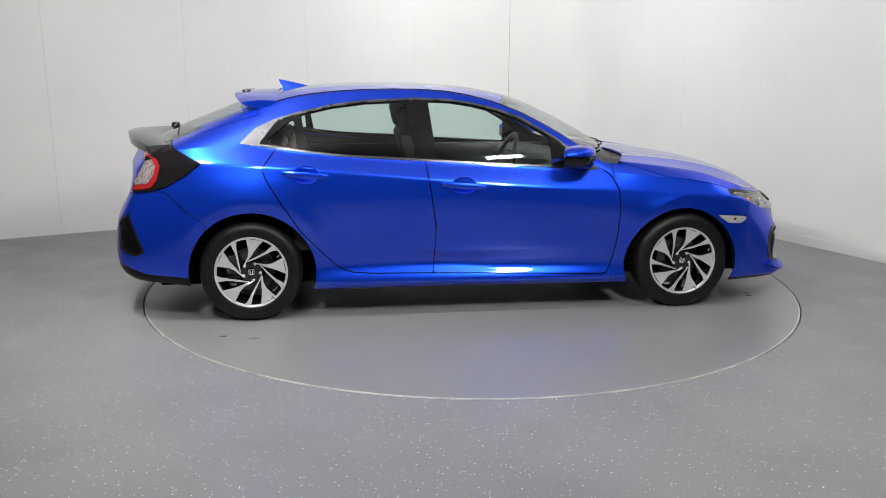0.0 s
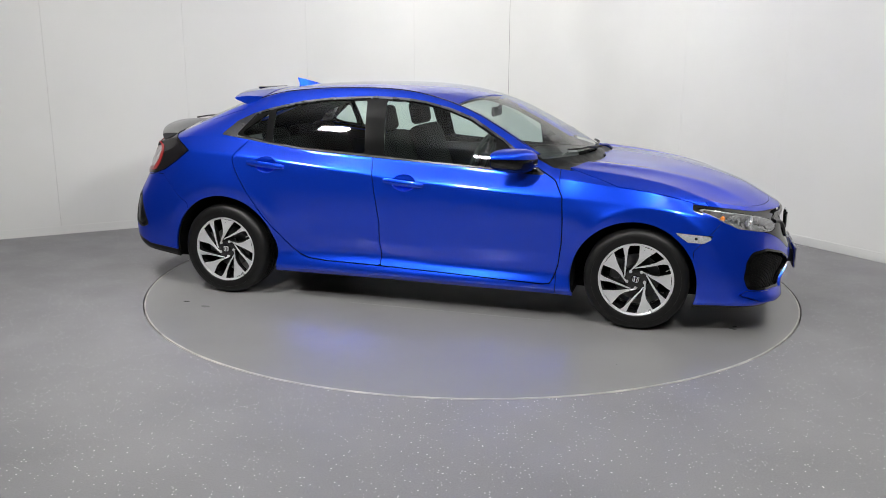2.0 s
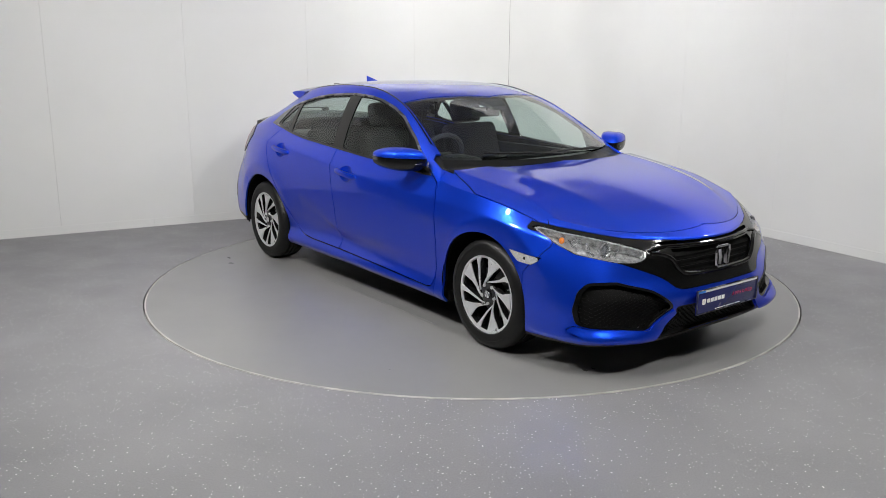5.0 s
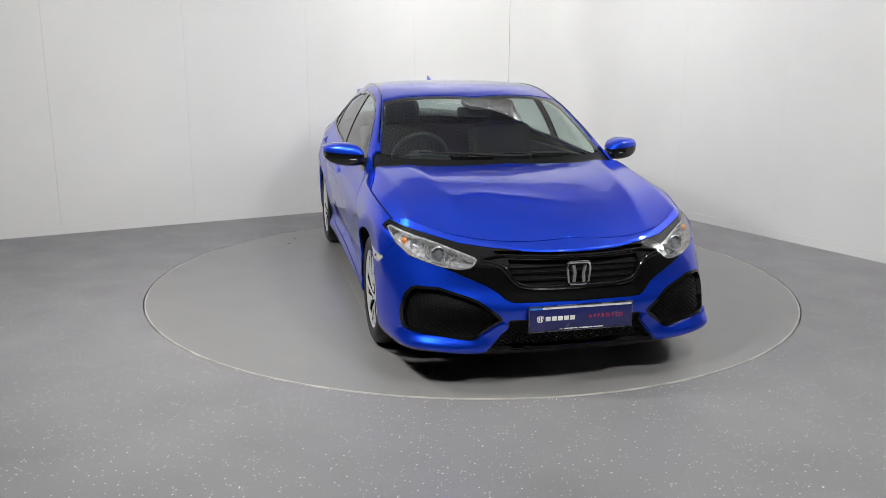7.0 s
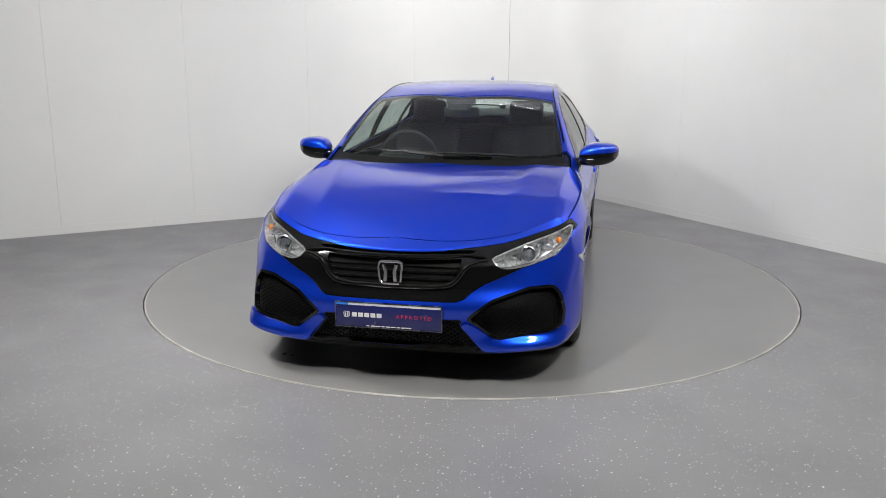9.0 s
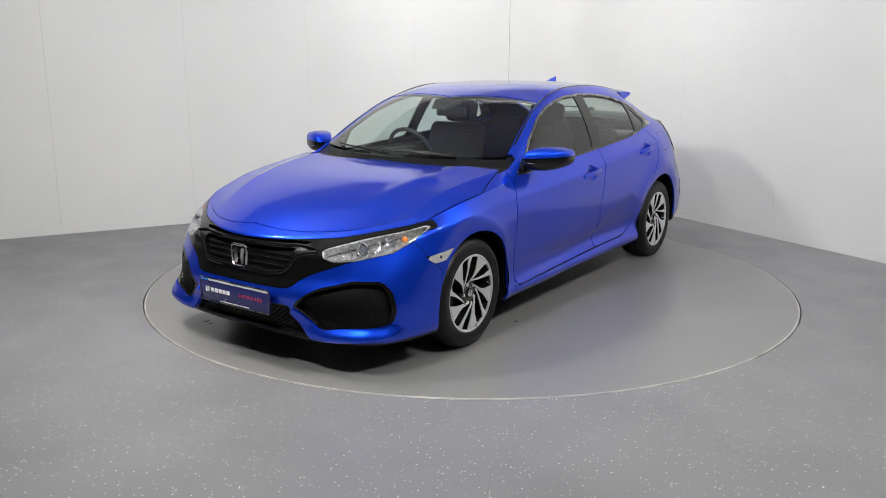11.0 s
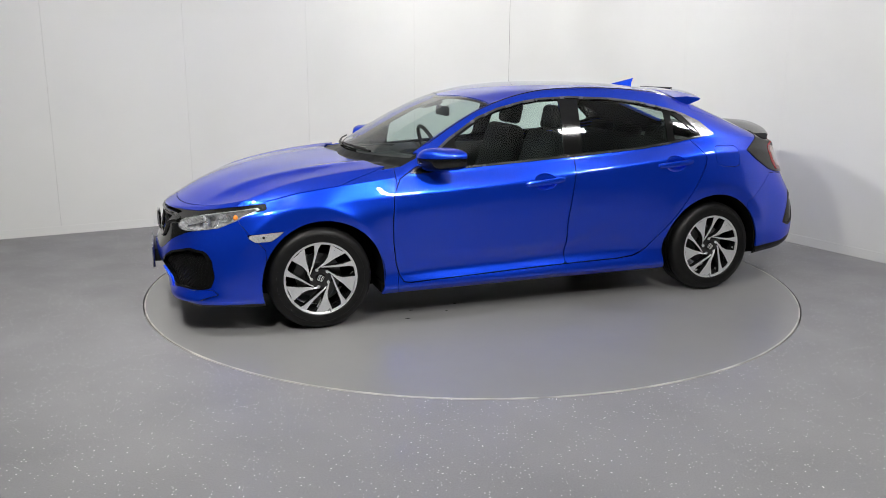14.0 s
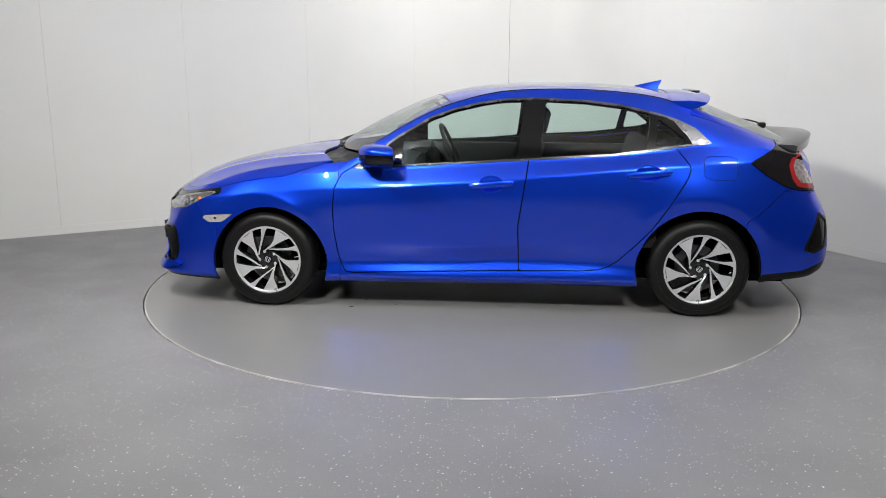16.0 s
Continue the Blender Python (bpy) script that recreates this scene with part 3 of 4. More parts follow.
MARKER = [(1.765, .588), (1.752, .570), (1.713, .546), (1.625, .549), (1.565, .588), (1.553, .602)]
SLOT = [(-.1, .669), (.234, .667), (.40, .663), (.365, .648), (.236, .651), (-.1, .651)]
MOUTH = [(-.1, .626), (.186, .626), (.337, .631), (.318, .57), (.296, .528), (.189, .514), (-.1, .511)]
RED_BAND = [(-1.975, 1.03), (-1.945, .995), (-1.879, .969), (-1.854, .93), (-1.873, .854), (-1.91, .806), (-2.04, .781), (-2.04, .809), (-1.936, .827), (-1.897, .873), (-1.884, .929), (-1.912, .971), (-1.985, .995)]
CLEAR_LENS = [(-1.886, .929), (-1.899, .873), (-1.938, .829), (-2.035, .812), (-2.035, .826), (-1.955, .955), (-1.914, .969)]
HANDLES = ((-0.068, 0.812, -5.0), (-1.008, 0.889, -5.0))
FUEL_FLAP = [(-1.332, .992), (-1.536, .988), (-1.534, .850), (-1.332, .862)]


def only(field, keep):
    return np.where(keep, field, np.maximum(field, 0.5))


def finer(mesh):
    """Each face cut into four or, with other counts, into a fan."""
    pts, faces = list(mesh[0]), []
    mid = {}

    def half(i, j):
        k = (min(i, j), max(i, j))
        if k not in mid:
            mid[k] = len(pts)
            pts.append((pts[i] + pts[j]) / 2)
        return mid[k]

    for f in mesh[1]:
        n = len(f)
        c = len(pts)
        pts.append(sum(pts[i] for i in f) / n)
        for q in range(n):
            faces.append((half(f[q - 1], f[q]), f[q], half(f[q], f[(q + 1) % n]), c))
    return np.array(pts), faces


def comb(p, cell, bar):
    """A honeycomb field, negative on the bars between cells."""
    best = np.full((len(p), 2), 1e9)
    a = np.stack([p[:, 0] / cell, p[:, 1] / (cell * 0.62)], axis=1)
    for shift in (0.0, 0.5):
        q = a - np.array([shift, shift])
        near = np.round(q)
        for dx in (-1, 0, 1):
            for dz in (-1, 0, 1):
                d = np.linalg.norm((q - near - np.array([dx, dz])) * np.array([cell, cell * 0.62]), axis=1)
                worse = np.maximum(best[:, 0], d)
                best[:, 1] = np.minimum(best[:, 1], worse)
                best[:, 0] = np.minimum(best[:, 0], d)
    return (best[:, 1] - best[:, 0]) / 2 - bar


def cut_body():
    """All body panels, cut from the half shell."""
    s, p = start_shell(), {}
    for x, z, r in ARCHES:
        d = np.hypot(s[0][:, 0] - x, s[0][:, 2] - z)
        s = clip(s, np.where(s[0][:, 1] > 0.5, r - d, -1))
    whole = s

    def col(k):
        return s[0][:, k]

    def take(name, field, gap=0.004):
        nonlocal s
        p[name], s = split(s, field, gap)

    take("dlo", np.maximum(poly_field(side(s), DLO), (col(8) - 0.99) * 0.2) + (col(6) < 0.5) * 0.4, 0.001)
    glass_s = np.maximum(4.45 - col(7), col(7) - (7.48 - 0.40 * (col(8) - 1))) * 0.2
    take("windscreen", only(np.maximum(glass_s, (1.035 - col(8)) * 0.6), col(6) > 0.5), 0.003)
    take("rear_window", only(np.maximum(np.maximum(13.15 - col(7), col(7) - 15.5) * 0.2, (1.065 - col(8)) * 0.55), col(6) > 0.5), 0.003)
    take("nose_panel", only((col(7) - 0.36 + 0.45 * (2 - col(8))) * 0.22, (col(6) > 0.5) & (col(8) > 0.3)), 0.004)
    low = 0.03 + np.clip((col(7) - 2.0) / 1.45, 0, 2) * 1.06
    rear = 3.42 + 0.62 * (col(8) - 1)
    take("hood", only(np.maximum((low - col(8)) * 0.09, (col(7) - rear) * 0.22), col(6) > 0.5), 0.005)
    rear = 3.42 + 0.62 * (col(8) - 1)
    take("cowl", only(np.maximum(np.maximum((col(7) - 4.6), rear - 0.1 - col(7)) * 0.2, (0.75 - col(8)) * 0.2), col(6) > 0.5), 0.004)
    take("roof", only(np.maximum(np.maximum(5.0 - col(7), col(7) - 12.95) * 0.2, (1.02 - col(8)) * 0.6), col(6) > 0.5), 0.006)
    nose = (col(6) < 0.5) & (col(0) > 1.5)
    take("headlamp", only(poly_field(front(s), HEADLAMP), nose), 0.003)
    nose = (col(6) < 0.5) & (col(0) > 1.5)
    take("grille", only(np.maximum(poly_field(front(s), GRILLE), 1.64 - col(0)), nose), 0.003)
    nose = (col(0) > 1.5)
    take("fog_vent", only(poly_field(front(s), smooth_outline(FOG_VENT)), nose), 0.001)
    nose = (col(0) > 1.5)
    take("low_grille", only(poly_field(front(s), LOW_GRILLE), nose), 0.001)
    take("blade", only(poly_field(front(s), BLADE), col(0) > 1.72), 0.002)
    nose = (col(0) > 1.0)
    take("front_lip", only(np.maximum(col(2) - 0.186, 1.62 - col(0)), nose), 0.001)
    take("side_marker", only(poly_field(side(s), MARKER), (col(0) > 1.4) & (col(1) > 0.7)), 0.002)
    take("tail_lamp", only(np.maximum(poly_field(side(s), TAIL_LAMP), 0.43 - col(1)), col(0) < -1.4), 0.003)
    take("rear_vent", only(np.maximum(poly_field(side(s), REAR_VENT), 0.50 - col(1)), col(0) < -1.4), 0.001)
    line = np.interp(-col(0), [1.6, 1.715, 1.965, 2.1, 2.3], [0.275, 0.282, 0.300, 0.345, 0.36])
    take("diffuser", only(np.maximum(col(2) - line, col(0) + 1.62), col(0) < -1.4), 0.002)
    take("rear_bumper", only(poly_field(side(s), BUMPER_REAR), col(0) < -1.4), 0.004)
    take("front_bumper", only(poly_field(side(s), BUMPER_FRONT), (col(0) > 1.4) & (col(6) < 0.5)), 0.003)
    take("front_door", only(poly_field(side(s), DOOR_FRONT), col(1) > 0.5), 0.007)
    take("rear_door", only(poly_field(side(s), DOOR_REAR), col(1) > 0.5), 0.007)
    p["cup"] = []
    for key, (hx, hz, _) in zip(("front_door", "rear_door"), HANDLES):
        d = p[key]
        f = np.hypot((d[0][:, 0] - hx) / 0.078, (d[0][:, 2] - hz) / 0.052) - 1
        hole, p[key] = split(d, f * 0.052, 0.0)
        p["cup"].append(hole)
    take("tailgate", only(np.maximum((12.95 - col(7)) * 0.2, (0.80 - col(8)) * 0.2), col(6) > 0.5), 0.004)
    take("tail_panel", only(col(0) + 1.98, col(0) < -1.6), 0.002)
    take("front_fender", only(0.880 - col(0), col(0) > 0.5), 0.004)
    # left quarter has the fuel flap
    f = poly_field(side(s), smooth_outline(FUEL_FLAP))
    flap = clip(s, only(f, (col(6) < 0.5) & (col(0) < -1.2)) + 0.0015)
    left = clip(s, -only(f, (col(6) < 0.5) & (col(0) < -1.2)) + 0.0015)
    p["fuel_flap"], p["body_left"], p["body_right"] = flap, left, s
    # window band: chrome surround, black pillars, panes
    d = p.pop("dlo")
    inner = np.maximum(poly_field(side(d), DLO) + 0.013, poly_field(side(d), QUARTER_CUT))
    band, trim = split(d, inner, 0.001)
    belt = np.interp(-trim[0][:, 0], [-.8, 0, .8, 1.0, 1.16, 1.4], [.905, .951, 1.002, 1.026, 1.048, 1.04])
    p["belt_trim"], p["window_trim"] = split(trim, trim[0][:, 2] - belt, 0.0005)
    for name, outline in (("front_glass", GLASS_FRONT), ("rear_glass", GLASS_REAR), ("quarter_glass", GLASS_QUARTER)):
        p[name], band = split(band, poly_field(side(band), outline, 0.012), 0.001)
    p["pillar_trim"] = band
    # lamps and grilles in their pieces
    p["red_band"], p["tail_lamp"] = split(p["tail_lamp"], np.maximum(poly_field(side(p["tail_lamp"]), RED_BAND), 0.55 - p["tail_lamp"][0][:, 1]), 0.001)
    p["clear_lens"], p["tail_lamp"] = split(p["tail_lamp"], np.maximum(poly_field(side(p["tail_lamp"]), CLEAR_LENS), 0.55 - p["tail_lamp"][0][:, 1]), 0.001)
    p["bucket"] = p["headlamp"]
    p["slot"], p["grille"] = split(p["grille"], poly_field(front(p["grille"]), SLOT), 0.0)
    p["mouth"], p["grille"] = split(p["grille"], poly_field(front(p["grille"]), MOUTH), 0.0)
    m = finer(p["mouth"])
    for i in range(3):
        z = 0.534 + 0.033 * i
        p["slat%d" % i] = clip(m, abs(m[0][:, 2] - z) - 0.0045)
    for key, outline, edge in (("fog_vent", FOG_VENT, 0.013), ("low_grille", LOW_GRILLE, 0.006)):
        inner = poly_field(front(p[key]), smooth_outline(outline)) + edge
        mesh, p[key] = split(p[key], inner, 0.0)
        mesh = finer(finer(mesh))
        p[key + "_mesh"] = clip(mesh, comb(front(mesh), 0.034, 0.0034))
    mesh, p["rear_vent"] = split(p["rear_vent"], poly_field(side(p["rear_vent"]), REAR_VENT) + 0.012, 0.0)
    mesh = finer(finer(mesh))
    p["rear_vent_mesh"] = clip(mesh, comb(side(mesh), 0.030, 0.0045))
    # dark inner lining with the same openings
    s = whole
    s = clip(s, -np.maximum(poly_field(side(s), DLO) + 0.012, (col(8) - 0.99) * 0.2) - (col(6) < 0.5) * 0.4)
    s = clip(s, -only(np.maximum(np.maximum(4.4 - col(7), col(7) - (7.5 - 0.40 * (col(8) - 1))) * 0.2, (1.035 - col(8)) * 0.6), col(6) > 0.5))
    s = clip(s, -only(np.maximum(np.maximum(13.15 - col(7), col(7) - 15.5) * 0.2, (1.065 - col(8)) * 0.55), col(6) > 0.5))
    s = clip(s, -only(poly_field(front(s), HEADLAMP), (col(6) < 0.5) & (col(0) > 1.5)))
    s = clip(s, np.where(abs(s[0][:, 0]) > 1.58, 0.262 - s[0][:, 2], 0.21 - s[0][:, 2]))
    p["lining"] = s
    return p


SMOKE = plain("smoked_lamp_plastic", (0.008, 0.007, 0.008), 0.08)
RED_LENS = plain("red_lamp_plastic", (0.24, 0.012, 0.013), 0.12, coat=0.3)
CLEAR_LENS_MAT = plain("silvered_lamp_plastic", (0.38, 0.33, 0.33), 0.14, 0.5, vary=0.5, scale=60.0, coat=1.0)
MARKER_LENS = plain("silvered_marker_plastic", (0.66, 0.67, 0.68), 0.16, 0.55, vary=0.25, scale=120.0, coat=1.0)
REFLECTOR = plain("bright_reflector", (0.80, 0.81, 0.82), 0.16, 0.9, vary=0.1)
BOWL = plain("grey_lamp_bowl", grey(0.58), 0.14, 0.65, vary=0.45, scale=45.0)
AMBER = plain("amber_bulb_plastic", (0.75, 0.22, 0.03), 0.2, coat=1.0)
BULB = plain("projector_glass", (0.16, 0.17, 0.19), 0.04, 0.3, coat=1.0)
GREY_GLOSS = plain("dark_grey_gloss", (0.035, 0.035, 0.038), 0.14)


def ball(centre, radii, rings=10, sides=20):
    prof = [(math.sin(math.pi * i / rings), -math.cos(math.pi * i / rings)) for i in range(rings + 1)]
    return from_lists(*lathe(prof, sides, "x"), m=Matrix.Translation(centre) @ Matrix.Diagonal((*radii, 1)))


def headlamp_inside(lamp, p, h, sgn):
    """Dark bowl, projector, reflector bowls and light guides behind the lens."""
    put("bowl", panel_mesh("bowl", p["bucket"], -0.060, 0.0, h, flange=False), BOWL, lamp)
    put("bezel", panel_mesh("bezel", clip(p["bucket"], -poly_field(front(p["bucket"]), HEADLAMP) - 0.007), -0.004, 0.05, h), BOWL, lamp, "grey bezel")
    ring = from_lists(*lathe([(0.028, 0.0), (0.038, 0.012), (0.042, 0.022), (0.036, 0.026), (0.027, 0.006)], 28, "x"), m=pose(1.950, 0.628 * sgn, 0.630))
    proj = part("projector", ball((1.953, 0.628 * sgn, 0.630), (0.020, 0.027, 0.027)), BULB, lamp, "round projector lens")
    part("ring", ring, REFLECTOR, proj)
    for y, z, x, w, t in ((0.538, 0.608, 2.010, 0.085, 0.052), (0.716, 0.662, 1.862, 0.055, 0.048)):
        bm = bmesh.new()
        n = 9
        g = [[bm.verts.new((x - 0.02 * (1 - (2 * i / (n - 1) - 1) ** 2) - 0.02 * (1 - (2 * j / (n - 1) - 1) ** 2) + 0.012 - 0.35 * (2 * i / (n - 1) - 1) * w / 2,
                            (y + (2 * i / (n - 1) - 1) * w / 2) * sgn, z + (2 * j / (n - 1) - 1) * t / 2)) for j in range(n)] for i in range(n)]
        for i in range(n - 1):
            for j in range(n - 1):
                bm.faces.new((g[i][j], g[i + 1][j], g[i + 1][j + 1], g[i][j + 1]))
        bmesh.ops.solidify(bm, geom=list(bm.faces), thickness=0.002)
        part("reflector", bm, REFLECTOR, lamp, "bright reflector bowl")
    part("indicator", ball((1.806, 0.765 * sgn, 0.672), (0.014, 0.015, 0.017)), AMBER, lamp, "amber indicator bulb")
    part("light_guide", tube([(2.005, 0.500 * sgn, 0.592), (1.995, 0.545 * sgn, 0.585), (1.965, 0.590 * sgn, 0.590), (1.955, 0.602 * sgn, 0.640)], 0.010), REFLECTOR, lamp)
    part("light_guide", tube([(1.925, 0.660 * sgn, 0.598), (1.905, 0.675 * sgn, 0.620), (1.895, 0.672 * sgn, 0.665)], 0.010), REFLECTOR, lamp)


def door_handle(car, hole, hx, hz, tilt, h, sgn):
    """A bar handle over a scooped cup."""
    y = float(hole[0][:, 1].mean())
    hole = finer(hole)
    f = np.clip(1 - np.hypot((hole[0][:, 0] - hx) / 0.078, (hole[0][:, 2] - hz) / 0.052), 0, 1)
    dip = hole[0].copy()
    dip[:, 1] -= 0.026 * np.sqrt(f)
    handle = put("door_handle", panel_mesh("door_handle", (dip, hole[1]), 0.0, 0.0, h, flange=False), PAINT, car, "blue bar door handle over a scooped cup")
    bm = bmesh.new()
    rows = []
    n = 22
    for i in range(n + 1):
        u = 2 * i / n - 1
        w = 0.0135 * (1 - abs(u) ** 6) ** 0.5 + 0.0035
        out = 0.030 - 0.014 * u * u - (0.012 if i in (0, n) else 0)
        cx, cz = hx + 0.138 * u, hz - math.tan(radians(tilt)) * 0.0 + 0.138 * u * math.tan(radians(tilt))
        yy = y - 0.004
        rows.append([bm.verts.new((cx, (yy + a) * sgn, cz + b)) for a, b in ((out - 0.016, -w), (out - 0.004, -w), (out, -w * 0.55), (out + 0.001, w * 0.35), (out - 0.005, w), (out - 0.016, w))])
    for a, b in zip(rows, rows[1:]):
        for k in range(6):
            bm.faces.new((a[k], a[(k + 1) % 6], b[(k + 1) % 6], b[k]))
    bm.faces.new(rows[0])
    bm.faces.new(rows[-1][::-1])
    for u in (-1, 1):
        box(bm, (0.034, 0.022, 0.020), (hx + 0.115 * u, (y + 0.002) * sgn, hz + 0.115 * u * math.tan(radians(tilt))), 0.004)
    bmesh.ops.recalc_face_normals(bm, faces=list(bm.faces))
    part("grip", bm, PAINT, handle)


def build_car():
    car = new("hatchback_car")
    tagged(car, "glossy metallic blue five-door hatchback car on the turntable", "car")
    p = cut_body()

    def both(name, key, mat, label="", lift=0.0, depth=0.012):
        return put(name, panel_mesh(name, p[key], lift, depth), mat, car, label)

    def pair(name, key, mat, label="", lift=0.0, depth=0.012):
        return [put(name, panel_mesh(name, p[key], lift, depth, h), mat, car, label) for h in ("left", "right")]

    both("inner_lining", "lining", LINING, "black inner body lining", -0.028, 0.0)
    both("hood", "hood", PAINT, "blue bonnet with two raised creases")
    both("nose_panel", "nose_panel", PAINT, "blue strip between bonnet and grille")
    both("roof", "roof", PAINT)
    both("front_bumper", "front_bumper", PAINT, "blue front bumper with angular blades")
    pair("bumper_blade", "blade", PAINT, "raised blue bumper blade", 0.012, 0.03)
    both("rear_bumper", "rear_bumper", PAINT)
    both("tailgate", "tailgate", PAINT)
    both("tail_panel", "tail_panel", PAINT)
    both("cowl", "cowl", SATIN_BLACK, "black plastic cowl below the windscreen", -0.02)
    both("windscreen", "windscreen", SCREEN, "tinted windscreen", -0.002, 0.004)
    both("rear_window", "rear_window", SCREEN, "dark sloping rear window", -0.002, 0.004)
    both("front_lip", "front_lip", SATIN_BLACK, "black lower lip")
    both("rear_diffuser", "diffuser", SATIN_BLACK, "black lower rear skirt")
    pair("front_fender", "front_fender", PAINT)
    pair("front_door", "front_door", PAINT)
    pair("rear_door", "rear_door", PAINT)
    put("body_side", panel_mesh("body_side", p["body_left"], 0, 0.012, "left"), PAINT, car)
    put("body_side", panel_mesh("body_side", p["body_right"], 0, 0.012, "right"), PAINT, car)
    put("fuel_flap", panel_mesh("fuel_flap", p["fuel_flap"], 0, 0.012, "left"), PAINT, car, "rounded square fuel flap")
    pair("window_trim", "window_trim", SATIN_CHROME, "satin chrome window surround", 0.003, 0.008)
    pair("belt_trim", "belt_trim", BELT, "dark bright-edged strip below the windows", 0.002, 0.008)
    pair("pillar_trim", "pillar_trim", GLOSS_BLACK, "gloss black pillar trim", -0.001, 0.01)
    for key in ("front_glass", "rear_glass", "quarter_glass"):
        pair("window", key, GLASS, "tinted side window", -0.005, 0.004)
    g = both("grille", "grille", GLOSS_BLACK, "gloss black grille with brow bar")
    for i in range(3):
        put("slat", panel_mesh("slat", p["slat%d" % i], -0.020, 0.012), MESH_BLACK, g)
    for h, sgn in (("left", 1), ("right", -1)):
        v = put("fog_vent", panel_mesh("fog_vent", p["fog_vent"], 0.002, 0.03, h), GLOSS_BLACK, car, "black angular bumper vent")
        put("mesh", panel_mesh("mesh", p["fog_vent_mesh"], -0.024, 0.008, h), MESH_BLACK, v, "black honeycomb mesh")
        v = put("rear_vent", panel_mesh("rear_vent", p["rear_vent"], 0.002, 0.02, h), SATIN_BLACK, car, "black rear bumper vent")
        put("mesh", panel_mesh("mesh", p["rear_vent_mesh"], -0.004, 0.008, h), GLOSS_BLACK, v, "black honeycomb mesh")
        put("side_marker", panel_mesh("side_marker", p["side_marker"], 0.003, 0.012, h), MARKER_LENS, car, "clear side marker lamp")
        part("marker_bulb", ball((1.668, 0.887 * sgn, 0.573), (0.009, 0.006, 0.009), 6, 12), SATIN_BLACK, car)
        v = put("tail_lamp", panel_mesh("tail_lamp", p["tail_lamp"], 0.006, 0.02, h), SMOKE, car, "smoked tail lamp with a red band")
        put("red_band", panel_mesh("red_band", p["red_band"], 0.009, 0.015, h), RED_LENS, v, "red light band")
        put("clear_lens", panel_mesh("clear_lens", p["clear_lens"], 0.005, 0.015, h), CLEAR_LENS_MAT, v, "clear lamp lens")
        lamp = put("headlamp", panel_mesh("headlamp", p["headlamp"], 0.001, 0.004, h), LENS, car, "clear headlamp with chrome reflectors")
        headlamp_inside(lamp, p, h, sgn)
        for hole, (hx, hz, tilt) in zip(p["cup"], HANDLES):
            door_handle(car, hole, hx, hz, tilt, h, sgn)
    v = both("lower_grille", "low_grille", SATIN_BLACK, "black lower air intake", -0.002, 0.03)
    put("mesh", panel_mesh("mesh", p["low_grille_mesh"], -0.022, 0.008), MESH_BLACK, v, "black honeycomb mesh")
    return car


def grille_bars(car):
    """Rounded gloss black bars framing the grille opening."""
    v = shell_grid()[0]
    v = v[v[:, 0] > 1.7]

    def on(y, z):
        d = np.hypot(v[:, 1] - abs(y), v[:, 2] - z)
        k = np.argsort(d)[:4]
        w = 1 / (d[k] + 0.002)
        return float((v[k, 0] * w).sum() / w.sum())

    for path, r in (([(0, .641), (.12, .641), (.24, .642), (.34, .644), (.40, .640), (.452, .628)], .010),
                    ([(0, .498), (.12, .499), (.22, .502), (.29, .516), (.325, .552), (.352, .592), (.40, .612), (.450, .618)], .013)):
        line = spline(path, 16)
        pts = [(on(y, z) + 0.001, y, z) for y, z in line]
        part("grille_bar", tube([(x, -y, z) for x, y, z in pts[:0:-1]] + pts, r, 10), GLOSS_BLACK, car, "rounded gloss black grille bar")


